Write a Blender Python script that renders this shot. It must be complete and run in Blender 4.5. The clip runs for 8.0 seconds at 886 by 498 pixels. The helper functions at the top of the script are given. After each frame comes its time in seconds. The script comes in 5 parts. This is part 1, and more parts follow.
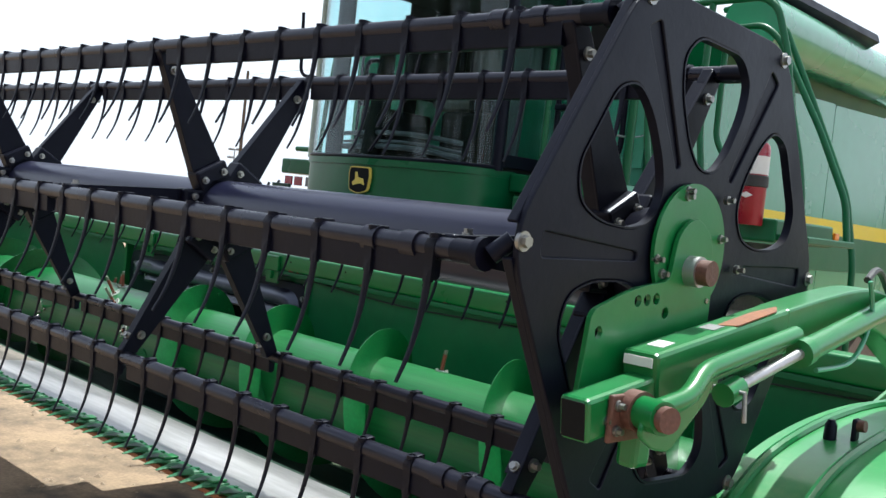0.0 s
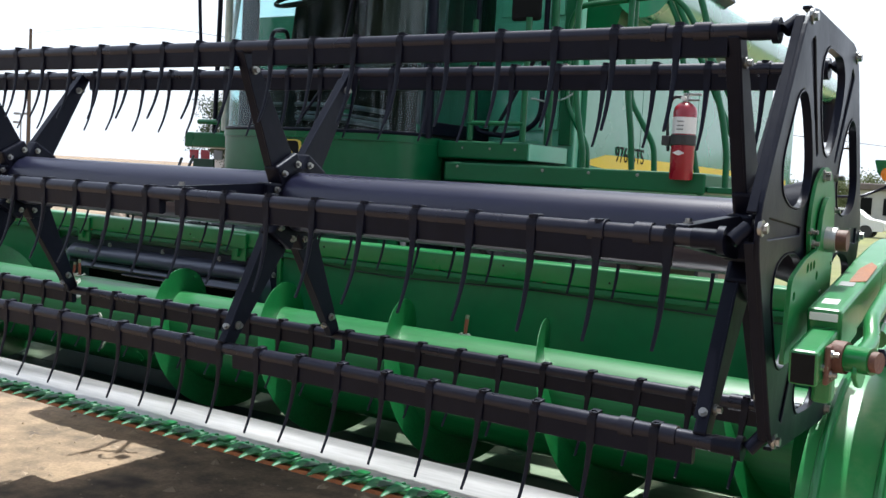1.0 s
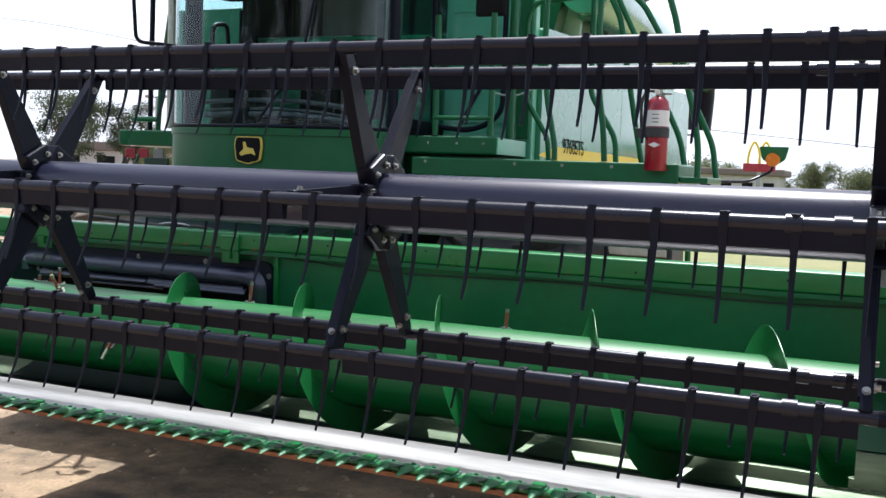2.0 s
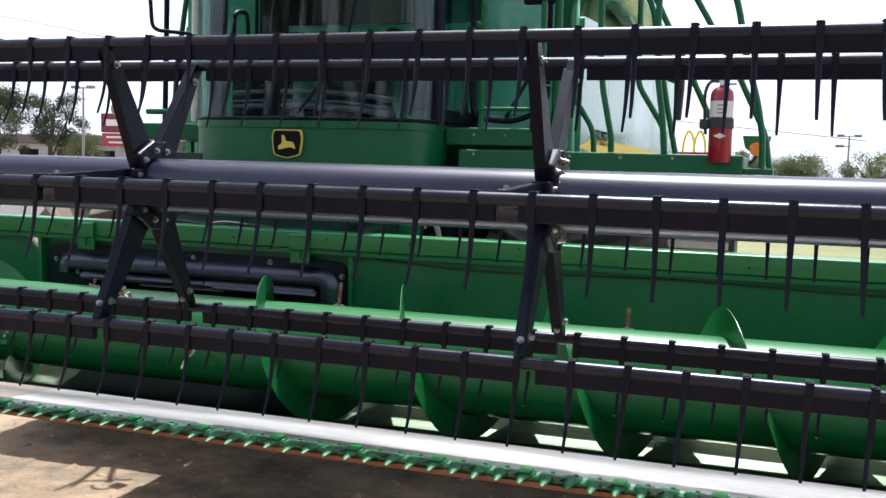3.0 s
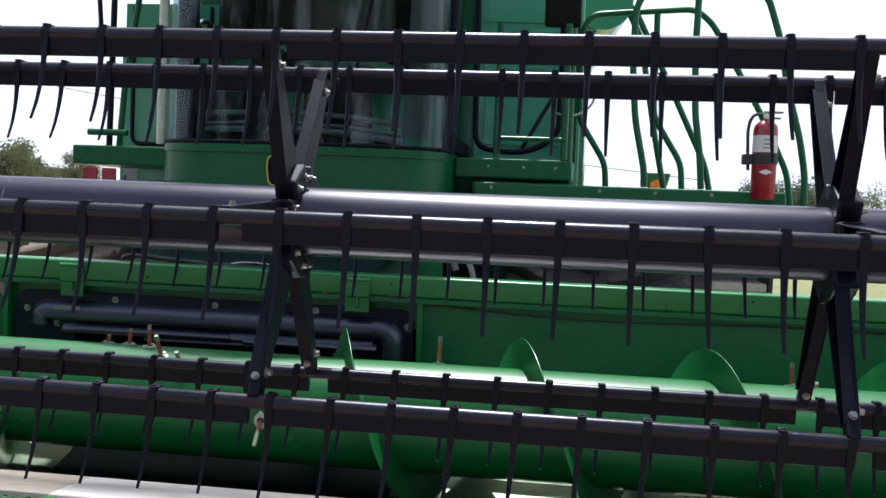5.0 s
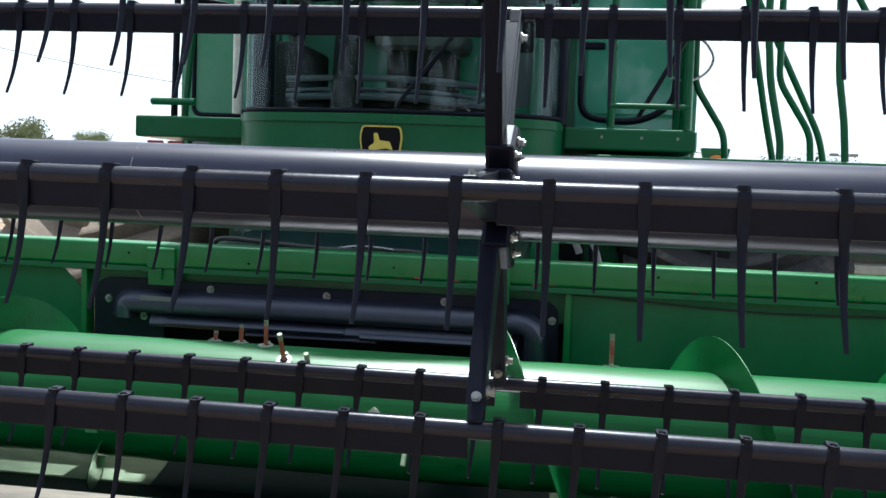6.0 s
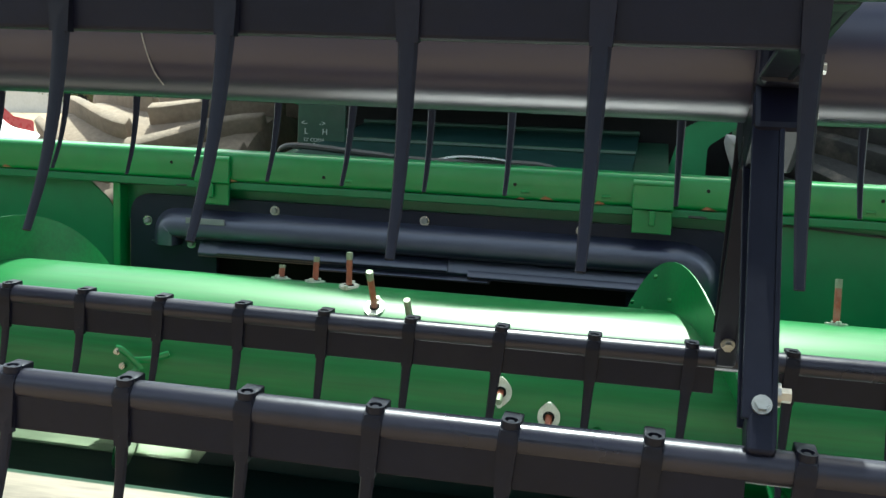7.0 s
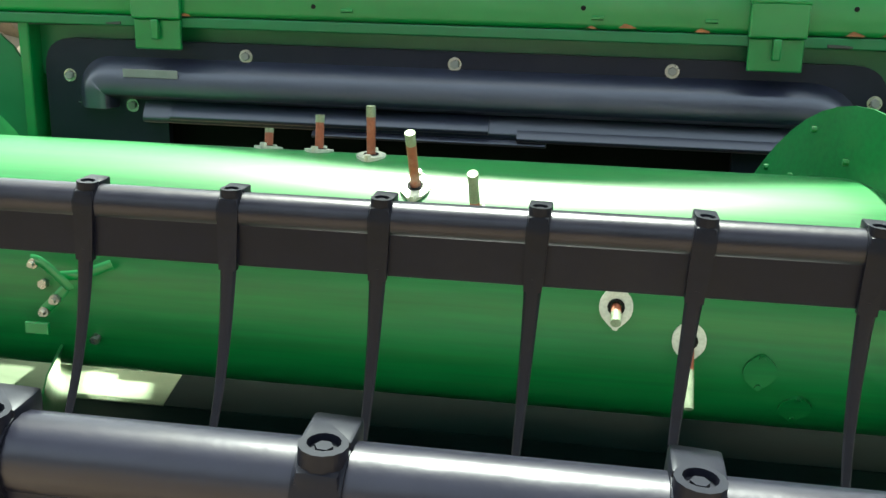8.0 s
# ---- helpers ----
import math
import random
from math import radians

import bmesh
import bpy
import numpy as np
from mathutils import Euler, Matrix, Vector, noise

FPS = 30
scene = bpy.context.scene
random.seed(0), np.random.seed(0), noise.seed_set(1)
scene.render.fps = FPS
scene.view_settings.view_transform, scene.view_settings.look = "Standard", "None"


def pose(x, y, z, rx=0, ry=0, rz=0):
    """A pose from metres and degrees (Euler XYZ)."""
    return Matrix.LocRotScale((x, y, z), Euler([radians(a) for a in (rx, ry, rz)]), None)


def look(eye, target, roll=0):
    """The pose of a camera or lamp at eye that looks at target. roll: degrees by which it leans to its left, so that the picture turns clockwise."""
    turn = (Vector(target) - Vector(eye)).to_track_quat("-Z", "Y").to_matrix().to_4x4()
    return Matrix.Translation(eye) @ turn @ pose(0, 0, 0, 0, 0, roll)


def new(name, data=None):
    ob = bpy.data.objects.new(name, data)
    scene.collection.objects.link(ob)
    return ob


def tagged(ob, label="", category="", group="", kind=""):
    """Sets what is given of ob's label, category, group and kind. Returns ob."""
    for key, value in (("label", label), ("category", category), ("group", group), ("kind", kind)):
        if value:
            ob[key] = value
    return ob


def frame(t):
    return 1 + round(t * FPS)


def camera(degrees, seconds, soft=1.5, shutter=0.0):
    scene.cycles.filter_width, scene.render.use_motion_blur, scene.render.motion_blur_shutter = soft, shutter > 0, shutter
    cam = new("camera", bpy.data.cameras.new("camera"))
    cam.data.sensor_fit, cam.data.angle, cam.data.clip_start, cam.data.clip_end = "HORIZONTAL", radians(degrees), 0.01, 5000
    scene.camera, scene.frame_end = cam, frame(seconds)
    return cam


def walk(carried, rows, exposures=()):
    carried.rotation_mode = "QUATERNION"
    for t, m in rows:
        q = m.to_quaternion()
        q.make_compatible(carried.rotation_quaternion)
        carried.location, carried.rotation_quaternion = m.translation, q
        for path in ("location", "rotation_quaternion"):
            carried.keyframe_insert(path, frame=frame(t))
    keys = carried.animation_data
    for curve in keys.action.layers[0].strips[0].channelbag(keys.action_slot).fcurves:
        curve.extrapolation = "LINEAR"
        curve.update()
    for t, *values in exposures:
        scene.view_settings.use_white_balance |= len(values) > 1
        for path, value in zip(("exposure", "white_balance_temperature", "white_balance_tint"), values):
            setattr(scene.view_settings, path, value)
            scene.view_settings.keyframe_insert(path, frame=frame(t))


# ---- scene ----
cam = camera(48.8, 8.0)
PATH = [
    (0, (4.79, -1.617, 1.926), (3.405, -0.177, 1.843), 6.1),
    (0.5, (4.571, -1.979, 1.93), (3.337, -0.407, 1.846), 4.4),
    (1, (4.313, -2.331, 1.954), (3.245, -0.647, 1.805), 3.2),
    (1.2, (4.21, -2.491, 1.944), (3.203, -0.77, 1.789), 3.4),
    (2.3, (3.406, -2.749, 1.944), (2.669, -0.896, 1.793), 1.7),
    (2.5, (3.246, -2.781, 1.929), (2.538, -0.917, 1.779), 1.8),
    (3, (2.878, -2.818, 1.94), (2.221, -0.937, 1.771), 1.6),
    (3.5, (2.556, -2.632, 1.911), (1.96, -0.73, 1.748), 1.3),
    (4, (2.272, -2.54, 1.921), (1.83, -0.592, 1.809), 1.7),
    (4.5, (1.916, -2.6, 1.943), (1.623, -0.624, 1.843), 1.8),
    (5, (1.572, -2.525, 1.903), (1.289, -0.547, 1.815), 2.3),
    (5.2, (1.444, -2.45, 1.894), (1.153, -0.472, 1.814), 2.5),
    (6.3, (0.87, -1.807, 1.831), (0.565, 0.162, 1.653), 1.7),
    (6.5, (0.821, -1.612, 1.792), (0.478, 0.347, 1.577), 1.9),
    (7, (0.655, -1.229, 1.749), (0.242, 0.708, 1.47), 2.5),
    (7.5, (0.447, -0.916, 1.695), (0.11, 1.017, 1.306), 2.4),
    (8, (0.32, -0.573, 1.61), (0.028, 1.331, 1.075), 1.4),
]
EXPOSURES = [(0.0, 0.57, 6100, 2), (2.5, 0.70, 6100, 8), (4.0, 0.60, 6050, 8), (5.2, 0.46, 6000, 7), (6.3, 0.88, 5850, -4), (7.0, 1.44, 6300, -10), (7.5, 1.90, 6650, -12), (8.0, 2.08, 6900, -14)]
walk(cam, [(t, look(eye, target, roll)) for t, eye, target, roll in PATH], EXPOSURES)

# ---- world, sun, exposure ----
SUN_EL, SUN_AZ = 68.2, -13.5     # height, and bearing to the right of straight behind the machine
world = bpy.data.worlds.new("sky")
scene.world = world
world.use_nodes = True
wn = world.node_tree
wn.nodes.clear()
sky = wn.nodes.new("ShaderNodeTexSky")
sky.sky_type = "NISHITA"
sky.sun_disc = False
sky.sun_elevation, sky.sun_rotation = radians(SUN_EL), radians(SUN_AZ)
sky.air_density, sky.dust_density, sky.ozone_density = 1.0, 6.0, 1.0
haze = wn.nodes.new("ShaderNodeMixRGB")
# milky haze, thick towards the horizon and thinner overhead
sky_tc, sky_up, sky_haze = wn.nodes.new("ShaderNodeTexCoord"), wn.nodes.new("ShaderNodeSeparateXYZ"), wn.nodes.new("ShaderNodeMapRange")
sky_haze.inputs["From Min"].default_value, sky_haze.inputs["From Max"].default_value = 0.22, 0.85
sky_haze.inputs["To Min"].default_value, sky_haze.inputs["To Max"].default_value = 0.74, 0.16
wn.links.new(sky_tc.outputs["Generated"], sky_up.inputs[0])
wn.links.new(sky_up.outputs["Z"], sky_haze.inputs["Value"])
wn.links.new(sky_haze.outputs[0], haze.inputs[0])
haze.inputs[2].default_value = (10.9, 11.1, 12.4, 1)
bg = wn.nodes.new("ShaderNodeBackground")
bg.inputs[1].default_value = 0.092
wo = wn.nodes.new("ShaderNodeOutputWorld")
wn.links.new(sky.outputs[0], haze.inputs[1])
wn.links.new(haze.outputs[0], bg.inputs[0])
wn.links.new(bg.outputs[0], wo.inputs[0])
sun = new("sun", bpy.data.lights.new("sun", "SUN"))
sun.data.energy, sun.data.angle, sun.data.color = 5.0, radians(0.6), (1.0, 0.97, 0.93)
_e, _a = radians(SUN_EL), radians(SUN_AZ)
sun.matrix_world = look((math.sin(_a) * math.cos(_e) * 20, math.cos(_a) * math.cos(_e) * 20, math.sin(_e) * 20), (0, 0, 0))

# ---- materials ----


def material(name, color, rough=0.5, metal=0.0, var=0.15, scale=6.0, bump=0.0, bscale=60.0, dirt=None, dirt_amount=0.0, dirt_scale=3.0, coat=0.0, spec=0.5, rand=0.0, stretch=(1, 1, 1), tint=(1, 1, 1), coat_rough=0.12):
    """Paint, metal or rubber: two scales of colour noise, dirt patches, gloss variation and fine relief."""
    m = bpy.data.materials.new(name)
    m.use_nodes = True
    nt = m.node_tree
    N, L = nt.nodes.new, nt.links.new
    b = nt.nodes["Principled BSDF"]
    tc = N("ShaderNodeTexCoord")
    mp = N("ShaderNodeMapping")
    mp.inputs["Scale"].default_value = stretch
    L(tc.outputs["Object"], mp.inputs[0])
    n1, n2 = N("ShaderNodeTexNoise"), N("ShaderNodeTexNoise")
    n1.inputs["Scale"].default_value, n1.inputs["Detail"].default_value = scale, 5
    n2.inputs["Scale"].default_value, n2.inputs["Detail"].default_value = scale * 9, 4
    for n in (n1, n2):
        L(mp.outputs[0], n.inputs["Vector"])
    add = N("ShaderNodeMath")
    add.operation = "ADD"
    L(n1.outputs["Fac"], add.inputs[0])
    L(n2.outputs["Fac"], add.inputs[1])
    rng = N("ShaderNodeMapRange")
    rng.inputs["From Min"].default_value, rng.inputs["From Max"].default_value = 0.6, 1.4
    rng.inputs["To Min"].default_value, rng.inputs["To Max"].default_value = 1 - var, 1 + var
    L(add.outputs[0], rng.inputs["Value"])
    mul = N("ShaderNodeMixRGB")
    mul.blend_type, mul.inputs[0].default_value = "MULTIPLY", 1.0
    mul.inputs[1].default_value = (*color, 1)
    L(rng.outputs[0], mul.inputs[2])
    out = mul.outputs[0]
    if rand:
        oi = N("ShaderNodeObjectInfo")
        rr = N("ShaderNodeMapRange")
        rr.inputs["To Min"].default_value, rr.inputs["To Max"].default_value = 1 - rand, 1 + rand
        L(oi.outputs["Random"], rr.inputs["Value"])
        m2 = N("ShaderNodeMixRGB")
        m2.blend_type, m2.inputs[0].default_value = "MULTIPLY", 1.0
        L(out, m2.inputs[1])
        L(rr.outputs[0], m2.inputs[2])
        out = m2.outputs[0]
    if dirt:
        n3 = N("ShaderNodeTexNoise")
        n3.inputs["Scale"].default_value, n3.inputs["Detail"].default_value, n3.inputs["Roughness"].default_value = dirt_scale, 8, 0.7
        L(mp.outputs[0], n3.inputs["Vector"])
        dr = N("ShaderNodeMapRange")
        dr.inputs["From Min"].default_value, dr.inputs["From Max"].default_value = 0.5, 0.72
        dr.inputs["To Max"].default_value = dirt_amount
        L(n3.outputs["Fac"], dr.inputs["Value"])
        m3 = N("ShaderNodeMixRGB")
        m3.inputs[2].default_value = (*dirt, 1)
        L(dr.outputs[0], m3.inputs[0])
        L(out, m3.inputs[1])
        out = m3.outputs[0]
    L(out, b.inputs["Base Color"])
    rg = N("ShaderNodeMapRange")
    rg.inputs["From Min"].default_value, rg.inputs["From Max"].default_value = 0.3, 0.7
    rg.inputs["To Min"].default_value, rg.inputs["To Max"].default_value = max(0.03, rough - 0.08), min(1, rough + 0.1)
    L(n1.outputs["Fac"], rg.inputs["Value"])
    L(rg.outputs[0], b.inputs["Roughness"])
    b.inputs["Metallic"].default_value = metal
    b.inputs["Coat Weight"].default_value = coat
    b.inputs["Coat Roughness"].default_value = coat_rough
    b.inputs["Specular IOR Level"].default_value = spec
    b.inputs["Specular Tint"].default_value = (*tint, 1)
    if bump:
        n4 = N("ShaderNodeTexNoise")
        n4.inputs["Scale"].default_value, n4.inputs["Detail"].default_value = bscale, 4
        L(mp.outputs[0], n4.inputs["Vector"])
        bp = N("ShaderNodeBump")
        bp.inputs["Strength"].default_value, bp.inputs["Distance"].default_value = bump, 0.01
        L(n4.outputs["Fac"], bp.inputs["Height"])
        L(bp.outputs[0], b.inputs["Normal"])
    return m


# brighter green with pale patches: the shield's sunlight is in the colour
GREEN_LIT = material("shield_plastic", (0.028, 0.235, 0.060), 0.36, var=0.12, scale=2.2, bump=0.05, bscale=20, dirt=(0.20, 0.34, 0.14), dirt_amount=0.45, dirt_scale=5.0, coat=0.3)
GREEN = material("green_paint", (0.008, 0.160, 0.036), 0.34, var=0.12, scale=2.2, bump=0.05, bscale=25, dirt=(0.14, 0.22, 0.09), dirt_amount=0.16, dirt_scale=2.5, coat=0.25)
GREEN_AUGER = material("auger_paint", (0.008, 0.116, 0.027), 0.38, var=0.30, scale=12.0, bump=0.05, bscale=14, dirt=(0.026, 0.142, 0.034), dirt_amount=0.5, dirt_scale=22, coat=0.30, coat_rough=0.30, spec=0.27, stretch=(0.04, 1, 1))
# same green lowered in tone to carry the look of its shaded faces
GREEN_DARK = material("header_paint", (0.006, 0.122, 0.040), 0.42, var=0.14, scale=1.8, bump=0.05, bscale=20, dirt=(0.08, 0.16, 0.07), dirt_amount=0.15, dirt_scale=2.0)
GREEN_CAB = material("cab_paint", (0.004, 0.100, 0.034), 0.34, var=0.10, scale=1.5, dirt=(0.03, 0.14, 0.07), dirt_amount=0.22, dirt_scale=2.5, coat=0.06, spec=0.35)
# body green paled so that its colour holds part of the sky's sheen
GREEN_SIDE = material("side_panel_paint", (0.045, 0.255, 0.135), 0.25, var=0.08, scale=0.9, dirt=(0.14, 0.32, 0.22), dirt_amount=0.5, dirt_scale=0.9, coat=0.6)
BLACK = material("black_reel_paint", (0.0030, 0.0032, 0.0092), 0.40, var=0.25, scale=4, bump=0.05, bscale=45, dirt=(0.014, 0.014, 0.022), dirt_amount=0.3, dirt_scale=5, spec=0.20, tint=(0.76, 0.83, 1.0))
BLACK_BAT = material("worn_black_bat_paint", (0.0052, 0.0054, 0.0125), 0.30, var=0.25, scale=4, bump=0.05, bscale=45, dirt=(0.020, 0.019, 0.028), dirt_amount=0.45, dirt_scale=6, spec=0.44, tint=(0.85, 0.86, 1.0))
BLACK_TUBE = material("black_tube_paint", (0.011, 0.012, 0.032), 0.30, var=0.2, scale=3, bump=0.03, bscale=30, dirt=(0.040, 0.041, 0.054), dirt_amount=0.3, dirt_scale=3, stretch=(0.3, 1, 1), tint=(0.9, 0.9, 1.0), spec=0.60)
PLASTIC = material("black_tine_plastic", (0.0042, 0.0044, 0.0100), 0.46, var=0.2, scale=12, rand=0.25, spec=0.22, tint=(0.80, 0.85, 1.0))
POLY = material("black_moulded_plastic", (0.0085, 0.0095, 0.025), 0.34, var=0.25, scale=3, bump=0.04, bscale=40, dirt=(0.034, 0.035, 0.055), dirt_amount=0.5, dirt_scale=2.5, spec=0.95, tint=(0.74, 0.80, 1.0), stretch=(0.3, 1, 1), coat=0.7, coat_rough=0.28)
POLY_FLAT = material("matt_black_plastic", (0.0085, 0.0088, 0.020), 0.42, var=0.25, scale=3, bump=0.04, bscale=40, dirt=(0.022, 0.022, 0.030), dirt_amount=0.35, dirt_scale=4, spec=0.25, tint=(0.8, 0.85, 1.0))
# shaded copy of the tyre rubber; tan patches stand for sunlit lugs
RUBBER_SHADED = material("dark_tyre_rubber", (0.030, 0.028, 0.028), 0.75, var=0.3, scale=5, bump=0.3, bscale=50, dirt=(0.21, 0.17, 0.135), dirt_amount=0.9, dirt_scale=1.6)
RUBBER = material("dusty_tyre_rubber", (0.19, 0.148, 0.115), 0.9, var=0.25, scale=5, bump=0.3, bscale=50, dirt=(0.06, 0.053, 0.047), dirt_amount=0.8, dirt_scale=1.6)
TAN_STEEL = material("dusty_steel", (0.20, 0.175, 0.150), 0.5, metal=0.45, var=0.35, scale=3, bump=0.06, bscale=50, dirt=(0.055, 0.052, 0.050), dirt_amount=0.8, dirt_scale=3.5, stretch=(0.4, 2, 1))
STEEL = material("worn_steel", (0.44, 0.43, 0.44), 0.40, metal=0.85, var=0.22, scale=3, bump=0.05, bscale=60, dirt=(0.36, 0.33, 0.30), dirt_amount=0.6, dirt_scale=2, stretch=(0.25, 2, 1))
GUARD_PAINT = material("guard_paint", (0.008, 0.105, 0.036), 0.5, var=0.3, scale=20, bump=0.1, bscale=60, dirt=(0.05, 0.09, 0.05), dirt_amount=0.4, dirt_scale=12, spec=0.3)
# near-black carries the shade under the auger and the cab
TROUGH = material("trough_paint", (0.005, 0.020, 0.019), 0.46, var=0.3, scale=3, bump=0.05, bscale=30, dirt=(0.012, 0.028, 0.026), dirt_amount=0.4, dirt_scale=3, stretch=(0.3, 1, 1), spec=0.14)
# worn pan, paled to carry the sunlit strip behind the auger
WORN_LIT_PAN = material("worn_pan", (0.17, 0.22, 0.15), 0.30, metal=0.7, var=0.3, scale=4, bump=0.05, bscale=30, dirt=(0.26, 0.29, 0.20), dirt_amount=0.6, dirt_scale=4, stretch=(0.3, 1, 1))
CHROME = material("zinc_bolt", (0.32, 0.32, 0.31), 0.3, metal=0.9, var=0.1, scale=30)
RUST = material("rusty_steel", (0.23, 0.085, 0.035), 0.7, var=0.35, scale=14, bump=0.2, bscale=90, dirt=(0.30, 0.13, 0.05), dirt_amount=0.7, dirt_scale=14)
RUSTRED = material("worn_red_rod", (0.22, 0.062, 0.032), 0.5, var=0.3, scale=20, dirt=(0.35, 0.30, 0.24), dirt_amount=0.5, dirt_scale=25)
CAST = material("rusty_casting", (0.125, 0.055, 0.04), 0.6, var=0.3, scale=15, bump=0.2, bscale=70)
YELLOW = material("yellow_stripe", (0.72, 0.55, 0.02), 0.4, var=0.06, scale=4)
GOLD = material("yellow_emblem", (0.70, 0.55, 0.10), 0.4, var=0.05, scale=10)
RED = material("red_enamel", (0.29, 0.007, 0.024), 0.3, var=0.08, scale=8, coat=0.4)
FLANGE = material("dull_guide_metal", (0.46, 0.50, 0.44), 0.45, metal=0.3, var=0.25, scale=30)
SIGNRED = material("dark_red_board", (0.16, 0.018, 0.035), 0.5, var=0.1, scale=2)
STEP = material("dusty_steps", (0.48, 0.45, 0.38), 0.8, var=0.2, scale=8, dirt=(0.2, 0.18, 0.15), dirt_amount=0.5, dirt_scale=6)
WHITE = material("white_label", (0.74, 0.73, 0.72), 0.5, var=0.06, scale=12)
AMBER = material("amber_lens", (0.75, 0.22, 0.02), 0.25, var=0.1, scale=20, coat=0.5)
# near-black for dark fittings; also stands in for shade inside openings
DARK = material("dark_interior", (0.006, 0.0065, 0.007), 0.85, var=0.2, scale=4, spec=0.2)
CLOTH = material("seat_cloth", (0.13, 0.125, 0.12), 0.85, var=0.2, scale=20, bump=0.2, bscale=80)
BLIND = material("brown_blind_cloth", (0.115, 0.105, 0.098), 0.9, var=0.2, scale=6, bump=0.1, bscale=60)
LINING_GREY = material("grey_cab_trim", (0.085, 0.085, 0.092), 0.6, var=0.2, scale=8)
LINING = material("dark_lining", (0.026, 0.024, 0.027), 0.8, var=0.15, scale=5, spec=0.2)
TIPGREEN = material("green_stained_tip", (0.20, 0.25, 0.17), 0.5, metal=0.3, var=0.35, scale=40)
# green paint lightened to hold the sky brightness seen on it
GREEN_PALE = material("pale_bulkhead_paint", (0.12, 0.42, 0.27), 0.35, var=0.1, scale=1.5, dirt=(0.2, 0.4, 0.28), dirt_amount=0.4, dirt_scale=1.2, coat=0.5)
# very dark green; on the feeder house it holds the cab's shade
DARKENED_GREEN = material("grimy_green_paint", (0.003, 0.030, 0.015), 0.5, var=0.3, scale=3, bump=0.05, bscale=25, dirt=(0.03, 0.04, 0.035), dirt_amount=0.5, dirt_scale=4)
CHALK = material("faded_white_marker", (0.30, 0.33, 0.31), 0.7, var=0.2, scale=30)
GREYTRIM = material("grey_trim", (0.20, 0.20, 0.20), 0.55, var=0.12, scale=5)
HOSE = material("rubber_hose", (0.03, 0.03, 0.032), 0.55, var=0.2, scale=10)


def glass_material():
    m = bpy.data.materials.new("tinted_glass")
    m.use_nodes = True
    nt = m.node_tree
    nt.nodes.clear()
    N, L = nt.nodes.new, nt.links.new
    g, t, x, f, o = N("ShaderNodeBsdfGlossy"), N("ShaderNodeBsdfTransparent"), N("ShaderNodeMixShader"), N("ShaderNodeLayerWeight"), N("ShaderNodeOutputMaterial")
    g.inputs["Roughness"].default_value = 0.03
    t.inputs["Color"].default_value = (0.82, 0.93, 0.93, 1)
    # gloss grows towards grazing, the same on both faces of the pane
    f.inputs["Blend"].default_value = 0.5
    pw, sc = N("ShaderNodeMath"), N("ShaderNodeMath")
    pw.operation, sc.operation = "POWER", "MULTIPLY_ADD"
    pw.inputs[1].default_value = 5.0
    sc.inputs[1].default_value, sc.inputs[2].default_value = 0.9, 0.03
    L(f.outputs["Facing"], pw.inputs[0])
    L(pw.outputs[0], sc.inputs[0])
    L(sc.outputs[0], x.inputs[0])
    L(t.outputs[0], x.inputs[1])
    L(g.outputs[0], x.inputs[2])
    L(x.outputs[0], o.inputs["Surface"])
    return m


GLASS = glass_material()

# ---- mesh helpers ----


def part(name, bm, mat, parent=None, label="", smooth=False, kind="", edge=0.0):
    """Links a bmesh as one mesh object under a thing or a part. edge: width of the rounding on its sharp edges."""
    me = bpy.data.meshes.new(name)
    bmesh.ops.recalc_face_normals(bm, faces=bm.faces)
    if edge:
        es = [e for e in bm.edges if len(e.link_faces) == 2 and e.calc_face_angle(0) > 0.7]
        bmesh.ops.bevel(bm, geom=es, offset=edge, segments=2, affect="EDGES", profile=0.5, clamp_overlap=True)
    bm.to_mesh(me)
    bm.free()
    me.materials.append(mat)
    if smooth:
        for p in me.polygons:
            p.use_smooth = True
        me.set_sharp_from_angle(angle=radians(38))
    ob = new(name, me)
    if parent is not None:
        ob.parent = parent
    return tagged(ob, label=label, kind=kind)


def again(ob, parent, m):
    """One more object on the same mesh."""
    o = new(ob.name.split(".")[0], ob.data)
    o.parent = parent
    o.matrix_basis = m
    return o


def thing(name, label, category, group="", at=(0, 0, 0)):
    ob = new(name)
    ob.location = at
    return tagged(ob, label, category, group)


def box(bm, lo, hi, bevel=0.0, m=None):
    r = bmesh.ops.create_cube(bm, size=1.0)
    vs = r["verts"]
    s = [hi[i] - lo[i] for i in range(3)]
    c = [(hi[i] + lo[i]) / 2 for i in range(3)]
    for v in vs:
        v.co = Vector((v.co.x * s[0] + c[0], v.co.y * s[1] + c[1], v.co.z * s[2] + c[2]))
        if m is not None:
            v.co = m @ v.co
    if bevel:
        es = list({e for v in vs for e in v.link_edges})
        bmesh.ops.bevel(bm, geom=es, offset=bevel, segments=2, affect="EDGES", profile=0.5)
    return bm


def B(lo, hi, bevel=0.0, m=None):
    return box(bmesh.new(), lo, hi, bevel, m)


